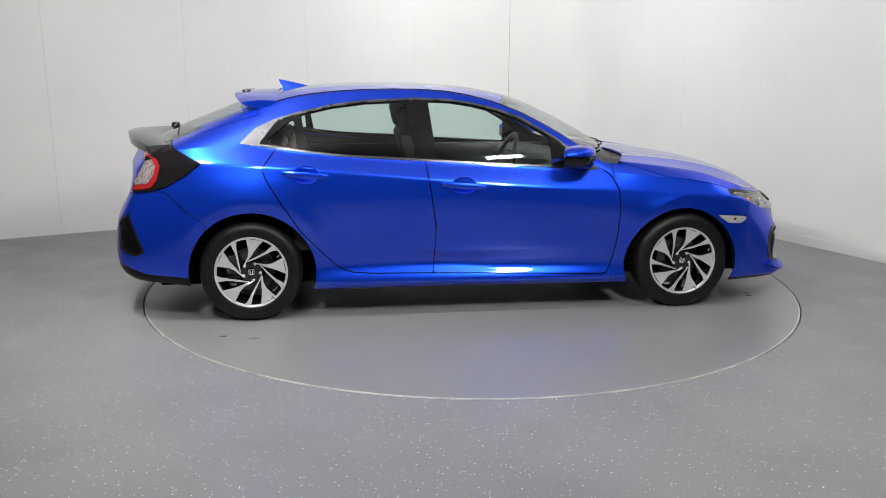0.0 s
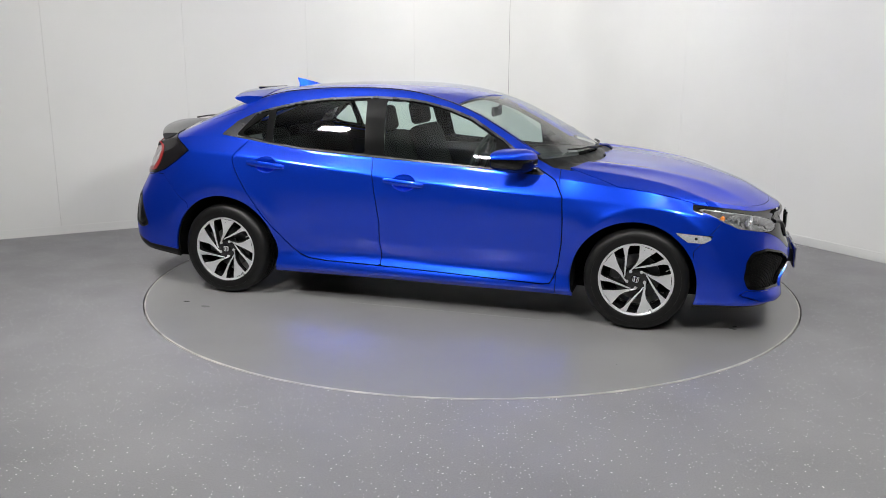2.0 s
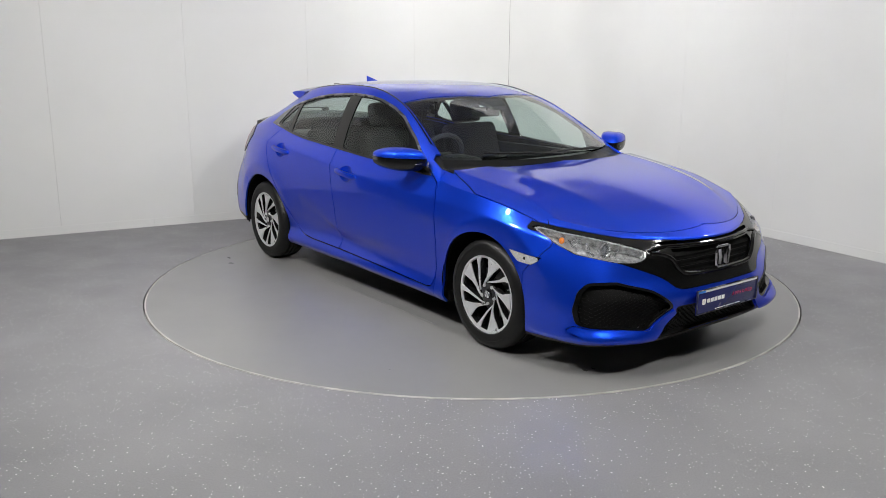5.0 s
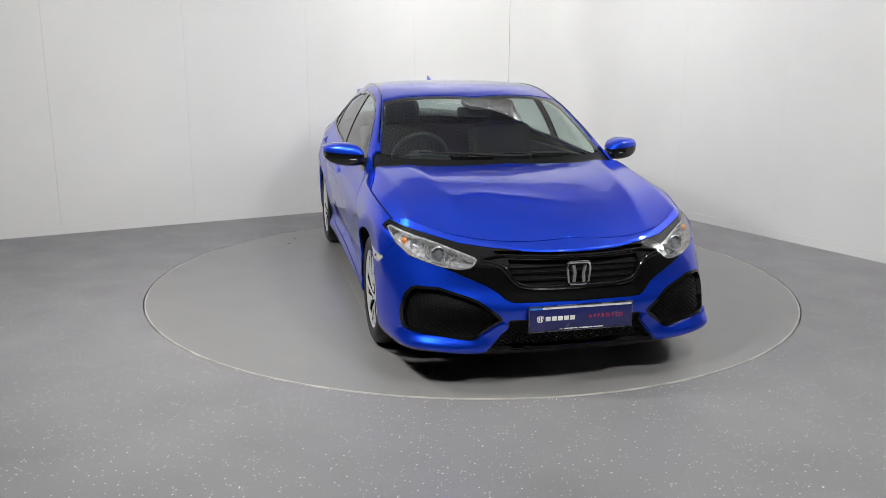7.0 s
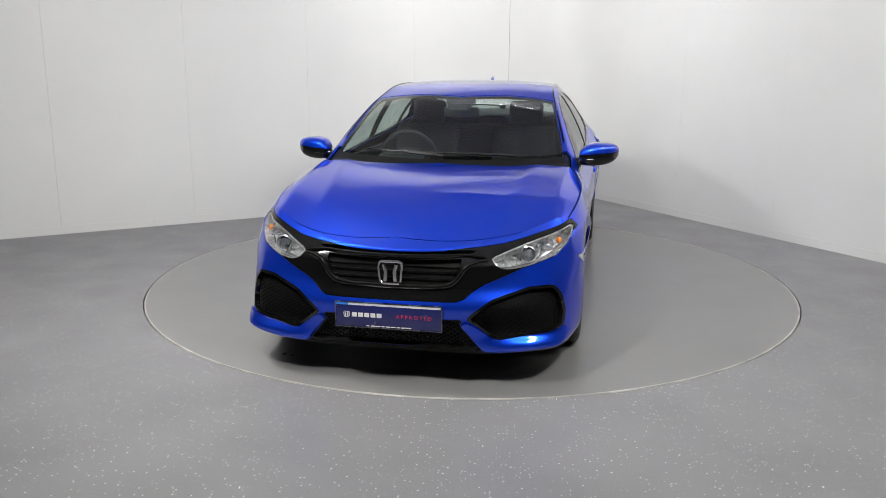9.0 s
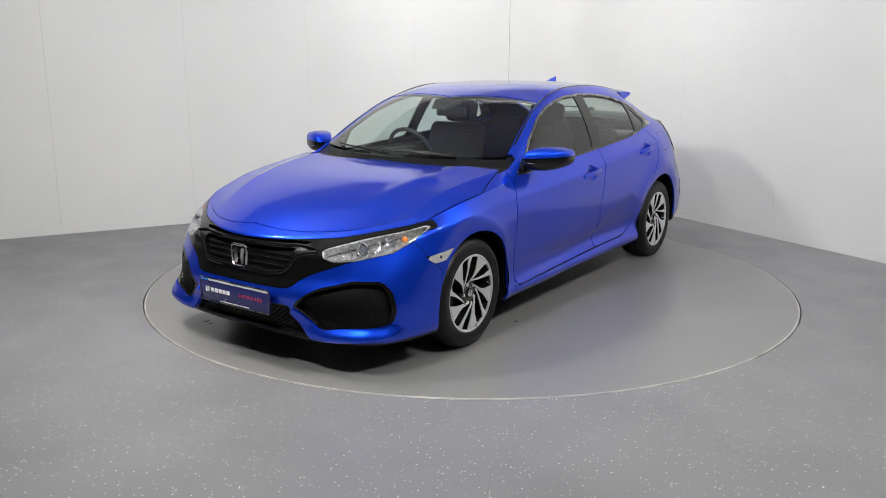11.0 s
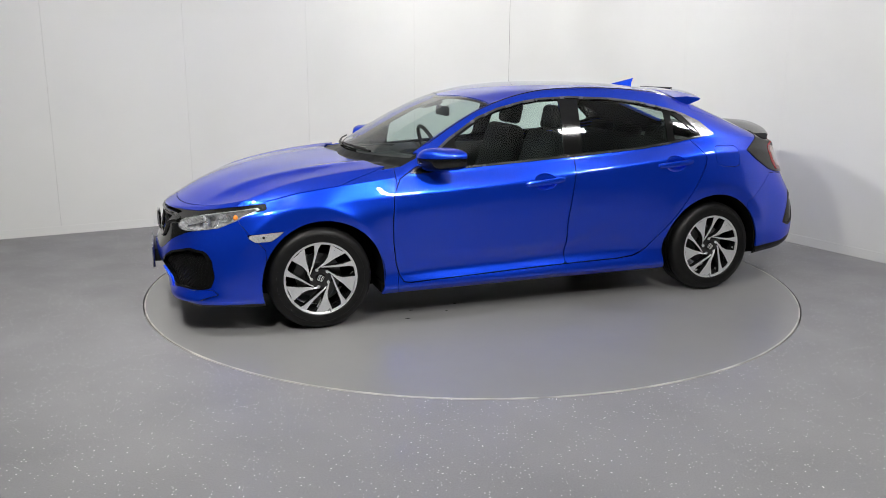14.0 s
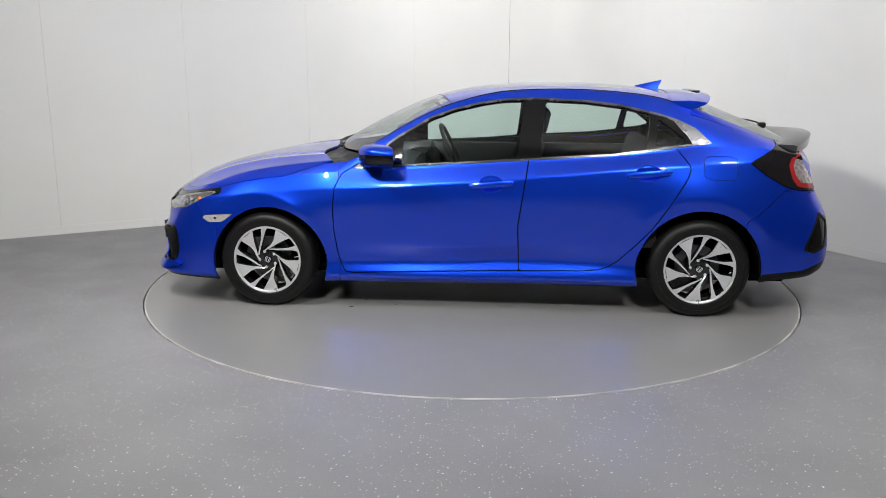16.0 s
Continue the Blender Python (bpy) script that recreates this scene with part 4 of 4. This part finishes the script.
def build_wheel(car):
    """One wheel: origin at the hub, outer face towards +y."""
    wheel = new("wheel")
    wheel.parent = car
    prof = [(0.205, -0.10), (0.222, -0.108), (0.262, -0.112), (0.292, -0.100), (0.3035, -0.080), (TYRE_R, -0.04)]
    for g in (-0.035, 0.0, 0.035):
        prof += [(TYRE_R, g - 0.005), (TYRE_R - 0.007, g - 0.004), (TYRE_R - 0.007, g + 0.004), (TYRE_R, g + 0.005)]
    prof += [(TYRE_R, 0.06), (0.3035, 0.080), (0.292, 0.100), (0.275, 0.109), (0.262, 0.112), (0.258, 0.1125), (0.2575, 0.1105), (0.240, 0.111), (0.222, 0.108), (0.214, 0.100), (0.205, 0.098)]
    part("tyre", from_lists(*lathe(prof, 96)), RUBBER, wheel, "black rubber tyre")
    rim = part("rim", from_lists(*lathe([(0.206, -0.10), (0.196, -0.09), (0.188, -0.02), (0.186, 0.03), (0.196, 0.075), (0.203, 0.092)], 72)), RIM_BLACK, wheel, "gloss black alloy rim with bright machined blades")
    part("lip", from_lists(*lathe([(0.203, 0.090), (0.204, 0.100), (0.212, 0.104), (0.218, 0.103), (0.219, 0.096), (0.212, 0.088)], 96)), MACHINED, rim, "bright machined rim edge")

    def at(r, a, y):
        return Vector((-r * math.sin(radians(a)), y, r * math.cos(radians(a))))

    def blade(edges, top, drop, grow=0.0):
        """A swept blade between two edge curves of (radius, angle)."""
        bm = bmesh.new()
        n = 12
        lo = spline(edges[0], n)
        hi = spline(edges[1], n)
        rings = []
        for i in range(n):
            (r1, a1), (r2, a2) = lo[i], hi[i]
            g1, g2 = math.degrees(grow / r1), math.degrees(grow / r2)
            y = top(i / (n - 1))
            rings.append([bm.verts.new(q) for q in (at(r1, a1 - g1, y), at(r2, a2 + g2, y), at(r2, a2 + g2, y - drop), at(r1, a1 - g1, y - drop))])
        for a, b in zip(rings, rings[1:]):
            for k in range(4):
                bm.faces.new((a[k], a[(k + 1) % 4], b[(k + 1) % 4], b[k]))
        bm.faces.new(rings[0])
        bm.faces.new(rings[-1][::-1])
        bmesh.ops.recalc_face_normals(bm, faces=list(bm.faces))
        return bm

    wide = ([(0.050, -62), (0.062, -42), (0.080, -21), (0.115, -7), (0.150, -4), (0.185, -5), (0.206, -6)], [(0.052, -42), (0.064, -26), (0.080, -8), (0.105, 4), (0.140, 12), (0.180, 19), (0.206, 22)])
    thin = ([(0.066, -22), (0.075, -3), (0.092, 15), (0.117, 27), (0.150, 35), (0.180, 38.5), (0.206, 39)], [(0.062, -14), (0.072, 5), (0.089, 22), (0.115, 33), (0.150, 41), (0.180, 45), (0.206, 50)])
    for k in range(5):
        for edges in (wide, thin):
            turned = tuple([(r, a + 72 * k) for r, a in e] for e in edges)
            part("blade", blade(turned, lambda t: 0.083 + 0.018 * t ** 0.7, 0.005), MACHINED, rim, "bright machined blade", angle=20)
            part("blade_back", blade(turned, lambda t: 0.0775 + 0.018 * t ** 0.7, 0.035, 0.003), RIM_BLACK, rim, "gloss black blade back", angle=20)
    part("hub", from_lists(*lathe([(0.0, 0.083), (0.045, 0.083), (0.066, 0.080), (0.074, 0.070), (0.080, 0.03), (0.0, 0.03)], 40)), RIM_BLACK, rim)
    cap = part("centre_cap", from_lists(*lathe([(0.0, 0.091), (0.022, 0.090), (0.028, 0.086), (0.029, 0.081)], 32)), GLOSS_BLACK, wheel, "black centre cap with a bright badge")
    part("badge", badge_bm(0.017, 0.0035, "y", 0.092), MACHINED, cap)
    for k in range(5):
        part("lug_nut", from_lists(*lathe([(0.0, 0.092), (0.007, 0.091), (0.009, 0.088), (0.009, 0.078)], 12), m=Matrix.Translation(at(0.053, 72 * k + 26, 0))), MACHINED, wheel)
    part("brake_disc", from_lists(*lathe([(0.07, 0.02), (0.135, 0.02), (0.135, -0.002), (0.07, -0.002)], 48)), STEEL, wheel, "grey steel brake disc")
    bm = boxed((0.06, 0.05, 0.13), (0.125, 0.02, 0.03), 0.012)
    part("brake_caliper", bm, STEEL, wheel)
    part("valve", tube([at(0.196, 60, 0.075), at(0.180, 60, 0.098)], 0.003, 6), MACHINED, wheel)
    return wheel


RIM_BLACK = plain("gloss_black_alloy", grey(0.010), 0.18, 0.2, coat=0.8)
MACHINED = plain("machined_alloy", (0.70, 0.705, 0.72), 0.32, 0.6, vary=0.04, scale=90.0)
STEEL = plain("brake_steel", grey(0.10), 0.4, 0.7)


def badge_bm(size, bar, axis, at):
    """A rounded frame with two leaning bars inside: a plain badge shape."""
    def p(u, v):
        return {"y": (-u, at, v), "x": (at, u, v)}[axis]
    ring = [(-.95, .80), (-.75, .92), (.75, .92), (.95, .80), (.98, .4), (.86, -.75), (.68, -.92), (-.68, -.92), (-.86, -.75), (-.98, .4)]
    bm = tube([p(size * u, size * v) for u, v in ring], bar * 0.5, 8, True)
    for s in (-1, 1):
        tube([p(size * .52 * s, size * .70), p(size * .36 * s, size * .05), p(size * .44 * s, -size * .72)], bar * 0.85, 8, bm=bm)
    return bm


car = build_car()
grille_bars(car)
wheel = build_wheel(car)


def hub(x, y, spin, back=0):
    return pose(x, y, HUB_Z, 0, 0, back) @ pose(0, 0, 0, 0, -spin, 0)


wheel.matrix_basis = hub(HUB_X, 0.765, 24)
copy_thing(wheel, hub(-HUB_X, 0.765, 36))
copy_thing(wheel, hub(HUB_X, -0.765, 10, 180))
copy_thing(wheel, hub(-HUB_X, -0.765, 0, 180))


# ---- car fittings ----
FABRIC = plain("charcoal_seat_fabric", grey(0.014), 0.85, vary=0.2, scale=60.0, spec=0.12)
TRIM = plain("dark_dashboard_plastic", grey(0.026), 0.5, vary=0.15, scale=50.0, spec=0.3)
NAVY = plain("navy_plate_film", (0.016, 0.020, 0.110), 0.25, vary=0.05, coat=0.5)
WHITE = plain("white_plate_film", grey(0.75), 0.3, vary=0.03)
SKY_BLUE = plain("bright_blue_plate_film", (0.03, 0.22, 0.75), 0.3, vary=0.03)
CRIMSON = plain("crimson_plate_film", (0.55, 0.02, 0.06), 0.3, vary=0.03)
WING = GREY_GLOSS


def loft(rings, bm=None, cap=True, closed=True):
    bm = bm or bmesh.new()
    rs = [[bm.verts.new(p) for p in r] for r in rings]
    n = len(rs[0])
    for a, b in zip(rs, rs[1:]):
        for k in range(n if closed else n - 1):
            bm.faces.new((a[k], a[(k + 1) % n], b[(k + 1) % n], b[k]))
    if cap:
        bm.faces.new(rs[0][::-1])
        bm.faces.new(rs[-1])
    bmesh.ops.recalc_face_normals(bm, faces=list(bm.faces))
    return bm


def oval(cx, cz, a, b, n=28, power=2.6):
    out = []
    for k in range(n):
        t = 2 * math.pi * k / n
        c, s = math.cos(t), math.sin(t)
        out.append((cx + a * math.copysign(abs(c) ** (2 / power), c), cz + b * math.copysign(abs(s) ** (2 / power), s)))
    return out


def door_mirror(car, sgn):
    """Blue cap over a black lower shell, on a short black arm, with a mirror facing back."""
    stations = [(0.812, 0.680, 0.960, 0.060, 0.036), (0.835, 0.668, 0.970, 0.082, 0.056), (0.89, 0.640, 0.977, 0.102, 0.069), (0.96, 0.608, 0.980, 0.104, 0.067),
                (1.01, 0.585, 0.984, 0.092, 0.055), (1.038, 0.566, 0.988, 0.070, 0.038), (1.050, 0.552, 0.990, 0.042, 0.020)]
    fine = spline(stations, 18)
    verts = []
    for y, x, z, a, b in fine:
        for px, pz in oval(x, z, a, b, 36, 3.4):
            px = max(px, x - a * 0.80)
            verts.append((px, y * sgn, pz))
    n = 36
    faces = [(i * n + k, i * n + (k + 1) % n, (i + 1) * n + (k + 1) % n, (i + 1) * n + k) for i in range(len(fine) - 1) for k in range(n)]
    faces += [tuple(range(n))[::-1], tuple(range((len(fine) - 1) * n, len(fine) * n))]
    mesh = (np.array(verts), faces)
    line = mesh[0][:, 2] - (0.982 + 0.012 * (abs(mesh[0][:, 1]) - 0.84) / 0.2)
    body = part("door_mirror", from_lists(*clip(mesh, line + 0.001)), GLOSS_BLACK, car, "black door mirror with a blue cap", angle=60)
    body.data.update()
    part("cap", from_lists(*clip(mesh, -line + 0.001)), PAINT, body, "blue mirror cap", angle=60)
    part("arm", loft([[(0.76, 0.795 * sgn, 0.890), (0.63, 0.795 * sgn, 0.900), (0.62, 0.780 * sgn, 0.955), (0.72, 0.780 * sgn, 0.955)],
                      [(0.735, 0.830 * sgn, 0.925), (0.63, 0.830 * sgn, 0.928), (0.63, 0.830 * sgn, 0.968), (0.72, 0.830 * sgn, 0.968)],
                      [(0.70, 0.90 * sgn, 0.935), (0.62, 0.90 * sgn, 0.937), (0.62, 0.90 * sgn, 0.970), (0.70, 0.90 * sgn, 0.970)]]), GLOSS_BLACK, body)
    part("crease", tube([(0.752, 0.86 * sgn, 0.957), (0.735, 0.90 * sgn, 0.955), (0.705, 0.96 * sgn, 0.957), (0.662, 1.01 * sgn, 0.963)], 0.003, 6), SATIN_CHROME, body)
    g = slab([(0.590, 0.865 * sgn, 0.94), (0.522, 0.99 * sgn, 0.945), (0.512, 1.012 * sgn, 0.99), (0.522, 0.99 * sgn, 1.03), (0.590, 0.865 * sgn, 1.028)], (-0.004, 0, 0))
    part("mirror_glass", g, CHROME, body, "silvered mirror glass")


def roof_parts(car):
    # antenna fin
    rings = []
    for u in np.linspace(0, 1, 9):
        h = 0.060 * (u ** 0.9)
        w = 0.030 * (1 - 0.25 * u)
        x = -0.945 - 0.215 * u - 0.01 * u
        z = 1.352 + 0.004
        rings.append([(x, -w, z - 0.02), (x - 0.035 * u * 0.3, -w * 0.45, z + h * 0.6), (x - 0.03 * u, 0, z + h + 0.004), (x - 0.035 * u * 0.3, w * 0.45, z + h * 0.6), (x, w, z - 0.02)])
    rings.append([(-1.175, -0.018, 1.335), (-1.172, -0.008, 1.37), (-1.19, 0, 1.392), (-1.172, 0.008, 1.37), (-1.175, 0.018, 1.335)])
    part("antenna_fin", loft(rings), PAINT, car, "blue shark-fin aerial")
    # black strips in the roof seams
    for sgn in (1, -1):
        pts = []
        for s in np.linspace(5.1, 12.6, 46):
            q = top_profile(s)[22]
            pts.append((q[0], (q[1] - 0.012) * sgn, q[2] + 0.001))
        part("roof_seam", tube(pts, 0.006, 6), GLOSS_BLACK, car, "black strip in the roof seam")
    # upper spoiler
    rings = []
    for f in np.linspace(-1, 1, 41):
        y = 0.575 * f
        drop = 0.046 * abs(f) ** 2.4
        x0, x1 = -1.19 + 0.02 * f * f, -1.475 + 0.085 * abs(f) ** 2.5
        rings.append([(x0, y, 1.357 - drop * 1.15), ((x0 + x1) / 2, y, 1.354 - drop), (x1 + 0.02, y, 1.345 - drop), (x1, y, 1.338 - drop), (x1 + 0.015, y, 1.326 - drop), ((x0 + x1) / 2 - 0.02, y, 1.300 - drop), (x0 - 0.08, y, 1.300 - drop)])
    sp = part("roof_spoiler", loft(rings), PAINT, car, "blue roof spoiler over the rear window")
    part("brake_light", boxed((0.02, 0.26, 0.012), (-1.462, 0, 1.330), 0.003), SMOKE, sp, "smoked high brake light")
    part("top_trim", boxed((0.05, 0.36, 0.010), (-1.40, 0, 1.3505), 0.004, turn=Matrix.Rotation(radians(1.5), 4, "Y")), GLOSS_BLACK, sp)
    # lower wing between the tail lamps
    rings = []
    for f in np.linspace(-1, 1, 45):
        y = 0.640 * f
        b, d = 0.255 * abs(f) ** 1.7, 0.050 * abs(f) ** 2.0 + 0.012
        k = 1 - 0.35 * abs(f) ** 6
        rings.append([(-1.905 + b * 0.6, y, 1.060 - d), (-1.995 + b * 0.8, y, 1.096 - d), (-2.075 + b, y, 1.112 - d), (-2.165 + b, y, 1.108 - d), (-2.187 + b, y, 1.100 - d),
                      (-2.180 + b, y, 1.100 - d - 0.058 * k), (-2.115 + b, y, 1.100 - d - 0.085 * k), (-1.945 + b * 0.7, y, 1.02 - d)])
    part("tail_wing", loft(rings), WING, car, "dark grey glossy wing across the tail")
    # rear wiper
    bm = tube([(-1.895, 0.0, 1.105), (-1.87, -0.05, 1.135), (-1.85, -0.18, 1.140), (-1.84, -0.34, 1.137)], 0.006, 6)
    box(bm, (0.05, 0.05, 0.035), (-1.89, 0, 1.12), 0.01)
    part("rear_wiper", bm, SATIN_BLACK, car, "black rear wiper")


def wipers(car):
    """Two wiper arms lying along the foot of the windscreen."""
    def lay(y, s):
        p = top_profile(s)
        x = np.interp(-abs(y), -p[:, 1], p[:, 0])
        z = np.interp(-abs(y), -p[:, 1], p[:, 2])
        return (float(x) + 0.004, y, float(z) + 0.014)
    for a, b, pivot in ((0.36, -0.06, 0.44), (-0.02, -0.50, 0.02)):
        bm = tube([lay(y, 4.50 + 0.012 * i) for i, y in enumerate(np.linspace(a, b, 8))], 0.0055, 6)
        tube([lay(pivot, 4.35), lay((a + b) / 2 + 0.1, 4.48), lay((a + b) / 2, 4.58)], 0.008, 6, bm=bm)
        part("wiper", bm, SATIN_BLACK, car, "black windscreen wiper")


def lettering(text, size, mat, parent, at, spacing=1.0):
    """Raised flat letters, facing forward (+x)."""
    cu = bpy.data.curves.new("lettering", "FONT")
    cu.body, cu.size, cu.extrude, cu.space_character = text, size, 0.0006, spacing
    cu.align_x, cu.align_y = "CENTER", "CENTER"
    tmp = bpy.data.objects.new("tmp", cu)
    scene.collection.objects.link(tmp)
    bpy.context.view_layer.update()
    me = bpy.data.meshes.new_from_object(tmp.evaluated_get(bpy.context.evaluated_depsgraph_get()))
    bpy.data.objects.remove(tmp)
    me.transform(Matrix(((0, 0, 1, at[0]), (1, 0, 0, at[1]), (0, 1, 0, at[2]), (0, 0, 0, 1))))
    return put("lettering", me, mat, parent)


def front_plate(car):
    x = 2.262
    plate = part("front_plate", boxed((0.010, 0.524, 0.126), (x, 0, 0.364), 0.003), NAVY, car, "navy display plate with crimson lettering")
    f = x + 0.0055
    for y, z, w, h in ((0, 0.4255, 0.520, 0.004), (0, 0.3025, 0.520, 0.004), (0.2600, 0.364, 0.004, 0.122), (-0.2600, 0.364, 0.004, 0.122)):
        part("edge", boxed((0.006, w, h), (f, y, z)), SATIN_CHROME, plate)
    part("strip", boxed((0.0016, 0.45, 0.011), (f, 0.030, 0.4165)), WHITE, plate, "pale strip")
    part("strip", boxed((0.0016, 0.062, 0.011), (f, -0.226, 0.4165)), SKY_BLUE, plate, "bright blue strip")
    # a plain badge and bars stand for the maker's name
    part("badge", shifted(badge_bm(0.014, 0.0035, "x", f), (0, -0.205, 0.364)), WHITE, plate)
    for i in range(5):
        part("bar", boxed((0.0016, 0.024, 0.021), (f, -0.166 + 0.0305 * i, 0.364), 0.0005), WHITE, plate)
    lettering("APPROVED", 0.026, CRIMSON, plate, (f, 0.126, 0.364), 1.5)
    for i in range(9):
        part("bar", boxed((0.0014, 0.014 + 0.006 * (i % 3), 0.005), (f, -0.10 + 0.025 * i, 0.311)), WHITE, plate)
    part("bracket", boxed((0.05, 0.40, 0.08), (2.232, 0, 0.365), 0.004), SATIN_BLACK, plate)
    part("emblem", shifted(badge_bm(0.058, 0.013, "x", 2.216), (0, 0, 0.566)), CHROME, car, "chrome badge on the grille")


def shifted(bm, by):
    bmesh.ops.translate(bm, verts=list(bm.verts), vec=by)
    return bm


def under_body(car):
    bm = boxed((3.9, 1.24, 0.06), (0.02, 0, 0.205), 0.01)
    box(bm, (1.96, 1.66, 0.06), (0.0, 0, 0.203), 0.01)
    box(bm, (0.5, 1.2, 0.05), (-1.85, 0, 0.25), 0.01)
    part("floor_pan", bm, DARK, car, "black underbody")
    for (x, z, r), xx in zip(ARCHES, (1, -1)):
        for sgn in (1, -1):
            prof = [(0.0, 0.54), (r + 0.012, 0.54), (r + 0.012, 0.60), (r + 0.004, 0.872)]
            v, f = lathe(prof, 40, "y", 196)
            m = Matrix.Translation((x, 0, z)) @ Matrix.Rotation(radians(8), 4, "Y")
            v = [m @ Vector(p) for p in v]
            part("wheel_well", from_lists([(p.x, p.y * sgn, p.z) for p in v], f), DARK, car, "black wheel-arch liner")


def seat(car, x, y, w=0.50, back=0.62, rear=False):
    s = part("seat", boxed((0.52, w, 0.16), (x + 0.14, y, 0.50), 0.05, segments=3), FABRIC, car, "charcoal fabric seat")
    part("backrest", boxed((0.14, w * 0.96, back), (x - 0.20, y, 0.78), 0.055, turn=Matrix.Rotation(radians(-18), 4, "Y"), segments=3), FABRIC, s)
    heads = ((y,) if not rear else (y - 0.40, y, y + 0.40))
    for hy in heads:
        part("headrest", boxed((0.10, 0.25, 0.17 if not rear else 0.10), (x - 0.325, hy, 1.165 if not rear else 1.03), 0.035, turn=Matrix.Rotation(radians(-12), 4, "Y"), segments=3), FABRIC, s)
        for d in (-0.05, 0.05):
            part("post", tube([(x - 0.295, hy + d, 1.02 if not rear else 0.94), (x - 0.32, hy + d, 1.12 if not rear else 1.0)], 0.006, 6), STEEL, s)


def cabin(car):
    seat(car, -0.05, 0.37)
    seat(car, -0.05, -0.37)
    seat(car, -0.86, 0.0, 1.24, 0.50, True)
    rings = []
    for f in np.linspace(-1, 1, 25):
        y = 0.735 * f
        b = -0.12 * f * f
        rings.append([(0.40 + b * 0.3, y, 0.62), (0.42 + b * 0.3, y, 0.83), (0.47 + b * 0.4, y, 0.885), (0.60 + b * 0.6, y, 0.905), (0.86 + b, y, 0.895), (0.90 + b, y, 0.60)])
    d = part("dashboard", loft(rings), TRIM, car, "dark plastic dashboard")
    part("instrument_hood", loft([[(0.40, -0.37 + 0.17 * f, 0.87), (0.41, -0.37 + 0.17 * f, 0.925 + 0.028 * (1 - f * f)), (0.50, -0.37 + 0.16 * f, 0.925 + 0.026 * (1 - f * f)), (0.62, -0.37 + 0.14 * f, 0.88)] for f in np.linspace(-1, 1, 13)]), TRIM, d)
    part("screen", boxed((0.012, 0.22, 0.12), (0.405, 0, 0.86), 0.003), GLOSS_BLACK, d)
    m = Matrix.Translation((0.27, -0.37, 0.90)) @ Matrix.Rotation(radians(-66), 4, "Y")
    ring = [m @ Vector((0.185 * math.cos(a), 0.185 * math.sin(a), 0)) for a in np.linspace(0, 2 * math.pi, 40, endpoint=False)]
    wheel_ = part("steering_wheel", tube(ring, 0.015, 10, True), TRIM, car, "dark three-spoke steering wheel")
    bm = bmesh.new()
    box(bm, (0.13, 0.15, 0.04), (0, 0, -0.02), 0.015)
    box(bm, (0.03, 0.36, 0.018), (0.01, 0, -0.012), 0.005)
    box(bm, (0.18, 0.035, 0.018), (-0.09, 0, -0.012), 0.005)
    bm.transform(m)
    part("spokes", bm, TRIM, wheel_)
    mirror = part("rear_view_mirror", boxed((0.025, 0.24, 0.065), (0.305, 0.0, 1.205), 0.012), TRIM, car, "dark interior rear-view mirror")
    part("stalk", tube([(0.31, 0, 1.22), (0.36, 0, 1.275)], 0.010, 8), TRIM, mirror)
    part("camera_housing", loft([[(0.44, -0.06, 1.250), (0.44, 0.06, 1.250), (0.45, 0.06, 1.226), (0.45, -0.06, 1.226)], [(0.345, -0.10, 1.290), (0.345, 0.10, 1.290), (0.335, 0.10, 1.262), (0.335, -0.10, 1.262)]]), TRIM, car, "dark camera housing under the windscreen")
    for sgn in (1, -1):
        part("door_card", boxed((1.95, 0.04, 0.50), (-0.12, 0.765 * sgn, 0.66), 0.015), TRIM, car, "dark door lining")
    part("parcel_shelf", boxed((0.55, 1.06, 0.02), (-1.42, 0, 0.96), 0.006), TRIM, car)


roof_parts(car)
wipers(car)
front_plate(car)
under_body(car)
cabin(car)
for side_sign in (1, -1):
    door_mirror(car, side_sign)


# ---- movement ----
OFFSET = Vector((-0.1077, -0.0239, 0))


def heading(t):
    """Degrees of the table's turn: an even drive with a slight unevenness."""
    return 9.127 - 12.0225 * t + float(np.interp(t, (0, 3, 5.5, 7, 9, 12, 13.5, 15.3, 16), (-.2, .25, .2, .05, -.4, -.35, 0, .4, .3)))


def motions():
    table_rows, car_rows = [], []
    for i in range(33):
        t = i * 0.5
        a = heading(t)
        o = Matrix.Rotation(radians(a), 3, "Z") @ OFFSET
        table_rows.append((t, pose(0, 0, 0, 0, 0, a)))
        car_rows.append((t, pose(o.x, o.y, 0, 0, 0, a)))
    walk(turntable, table_rows)
    walk(car, car_rows)


motions()
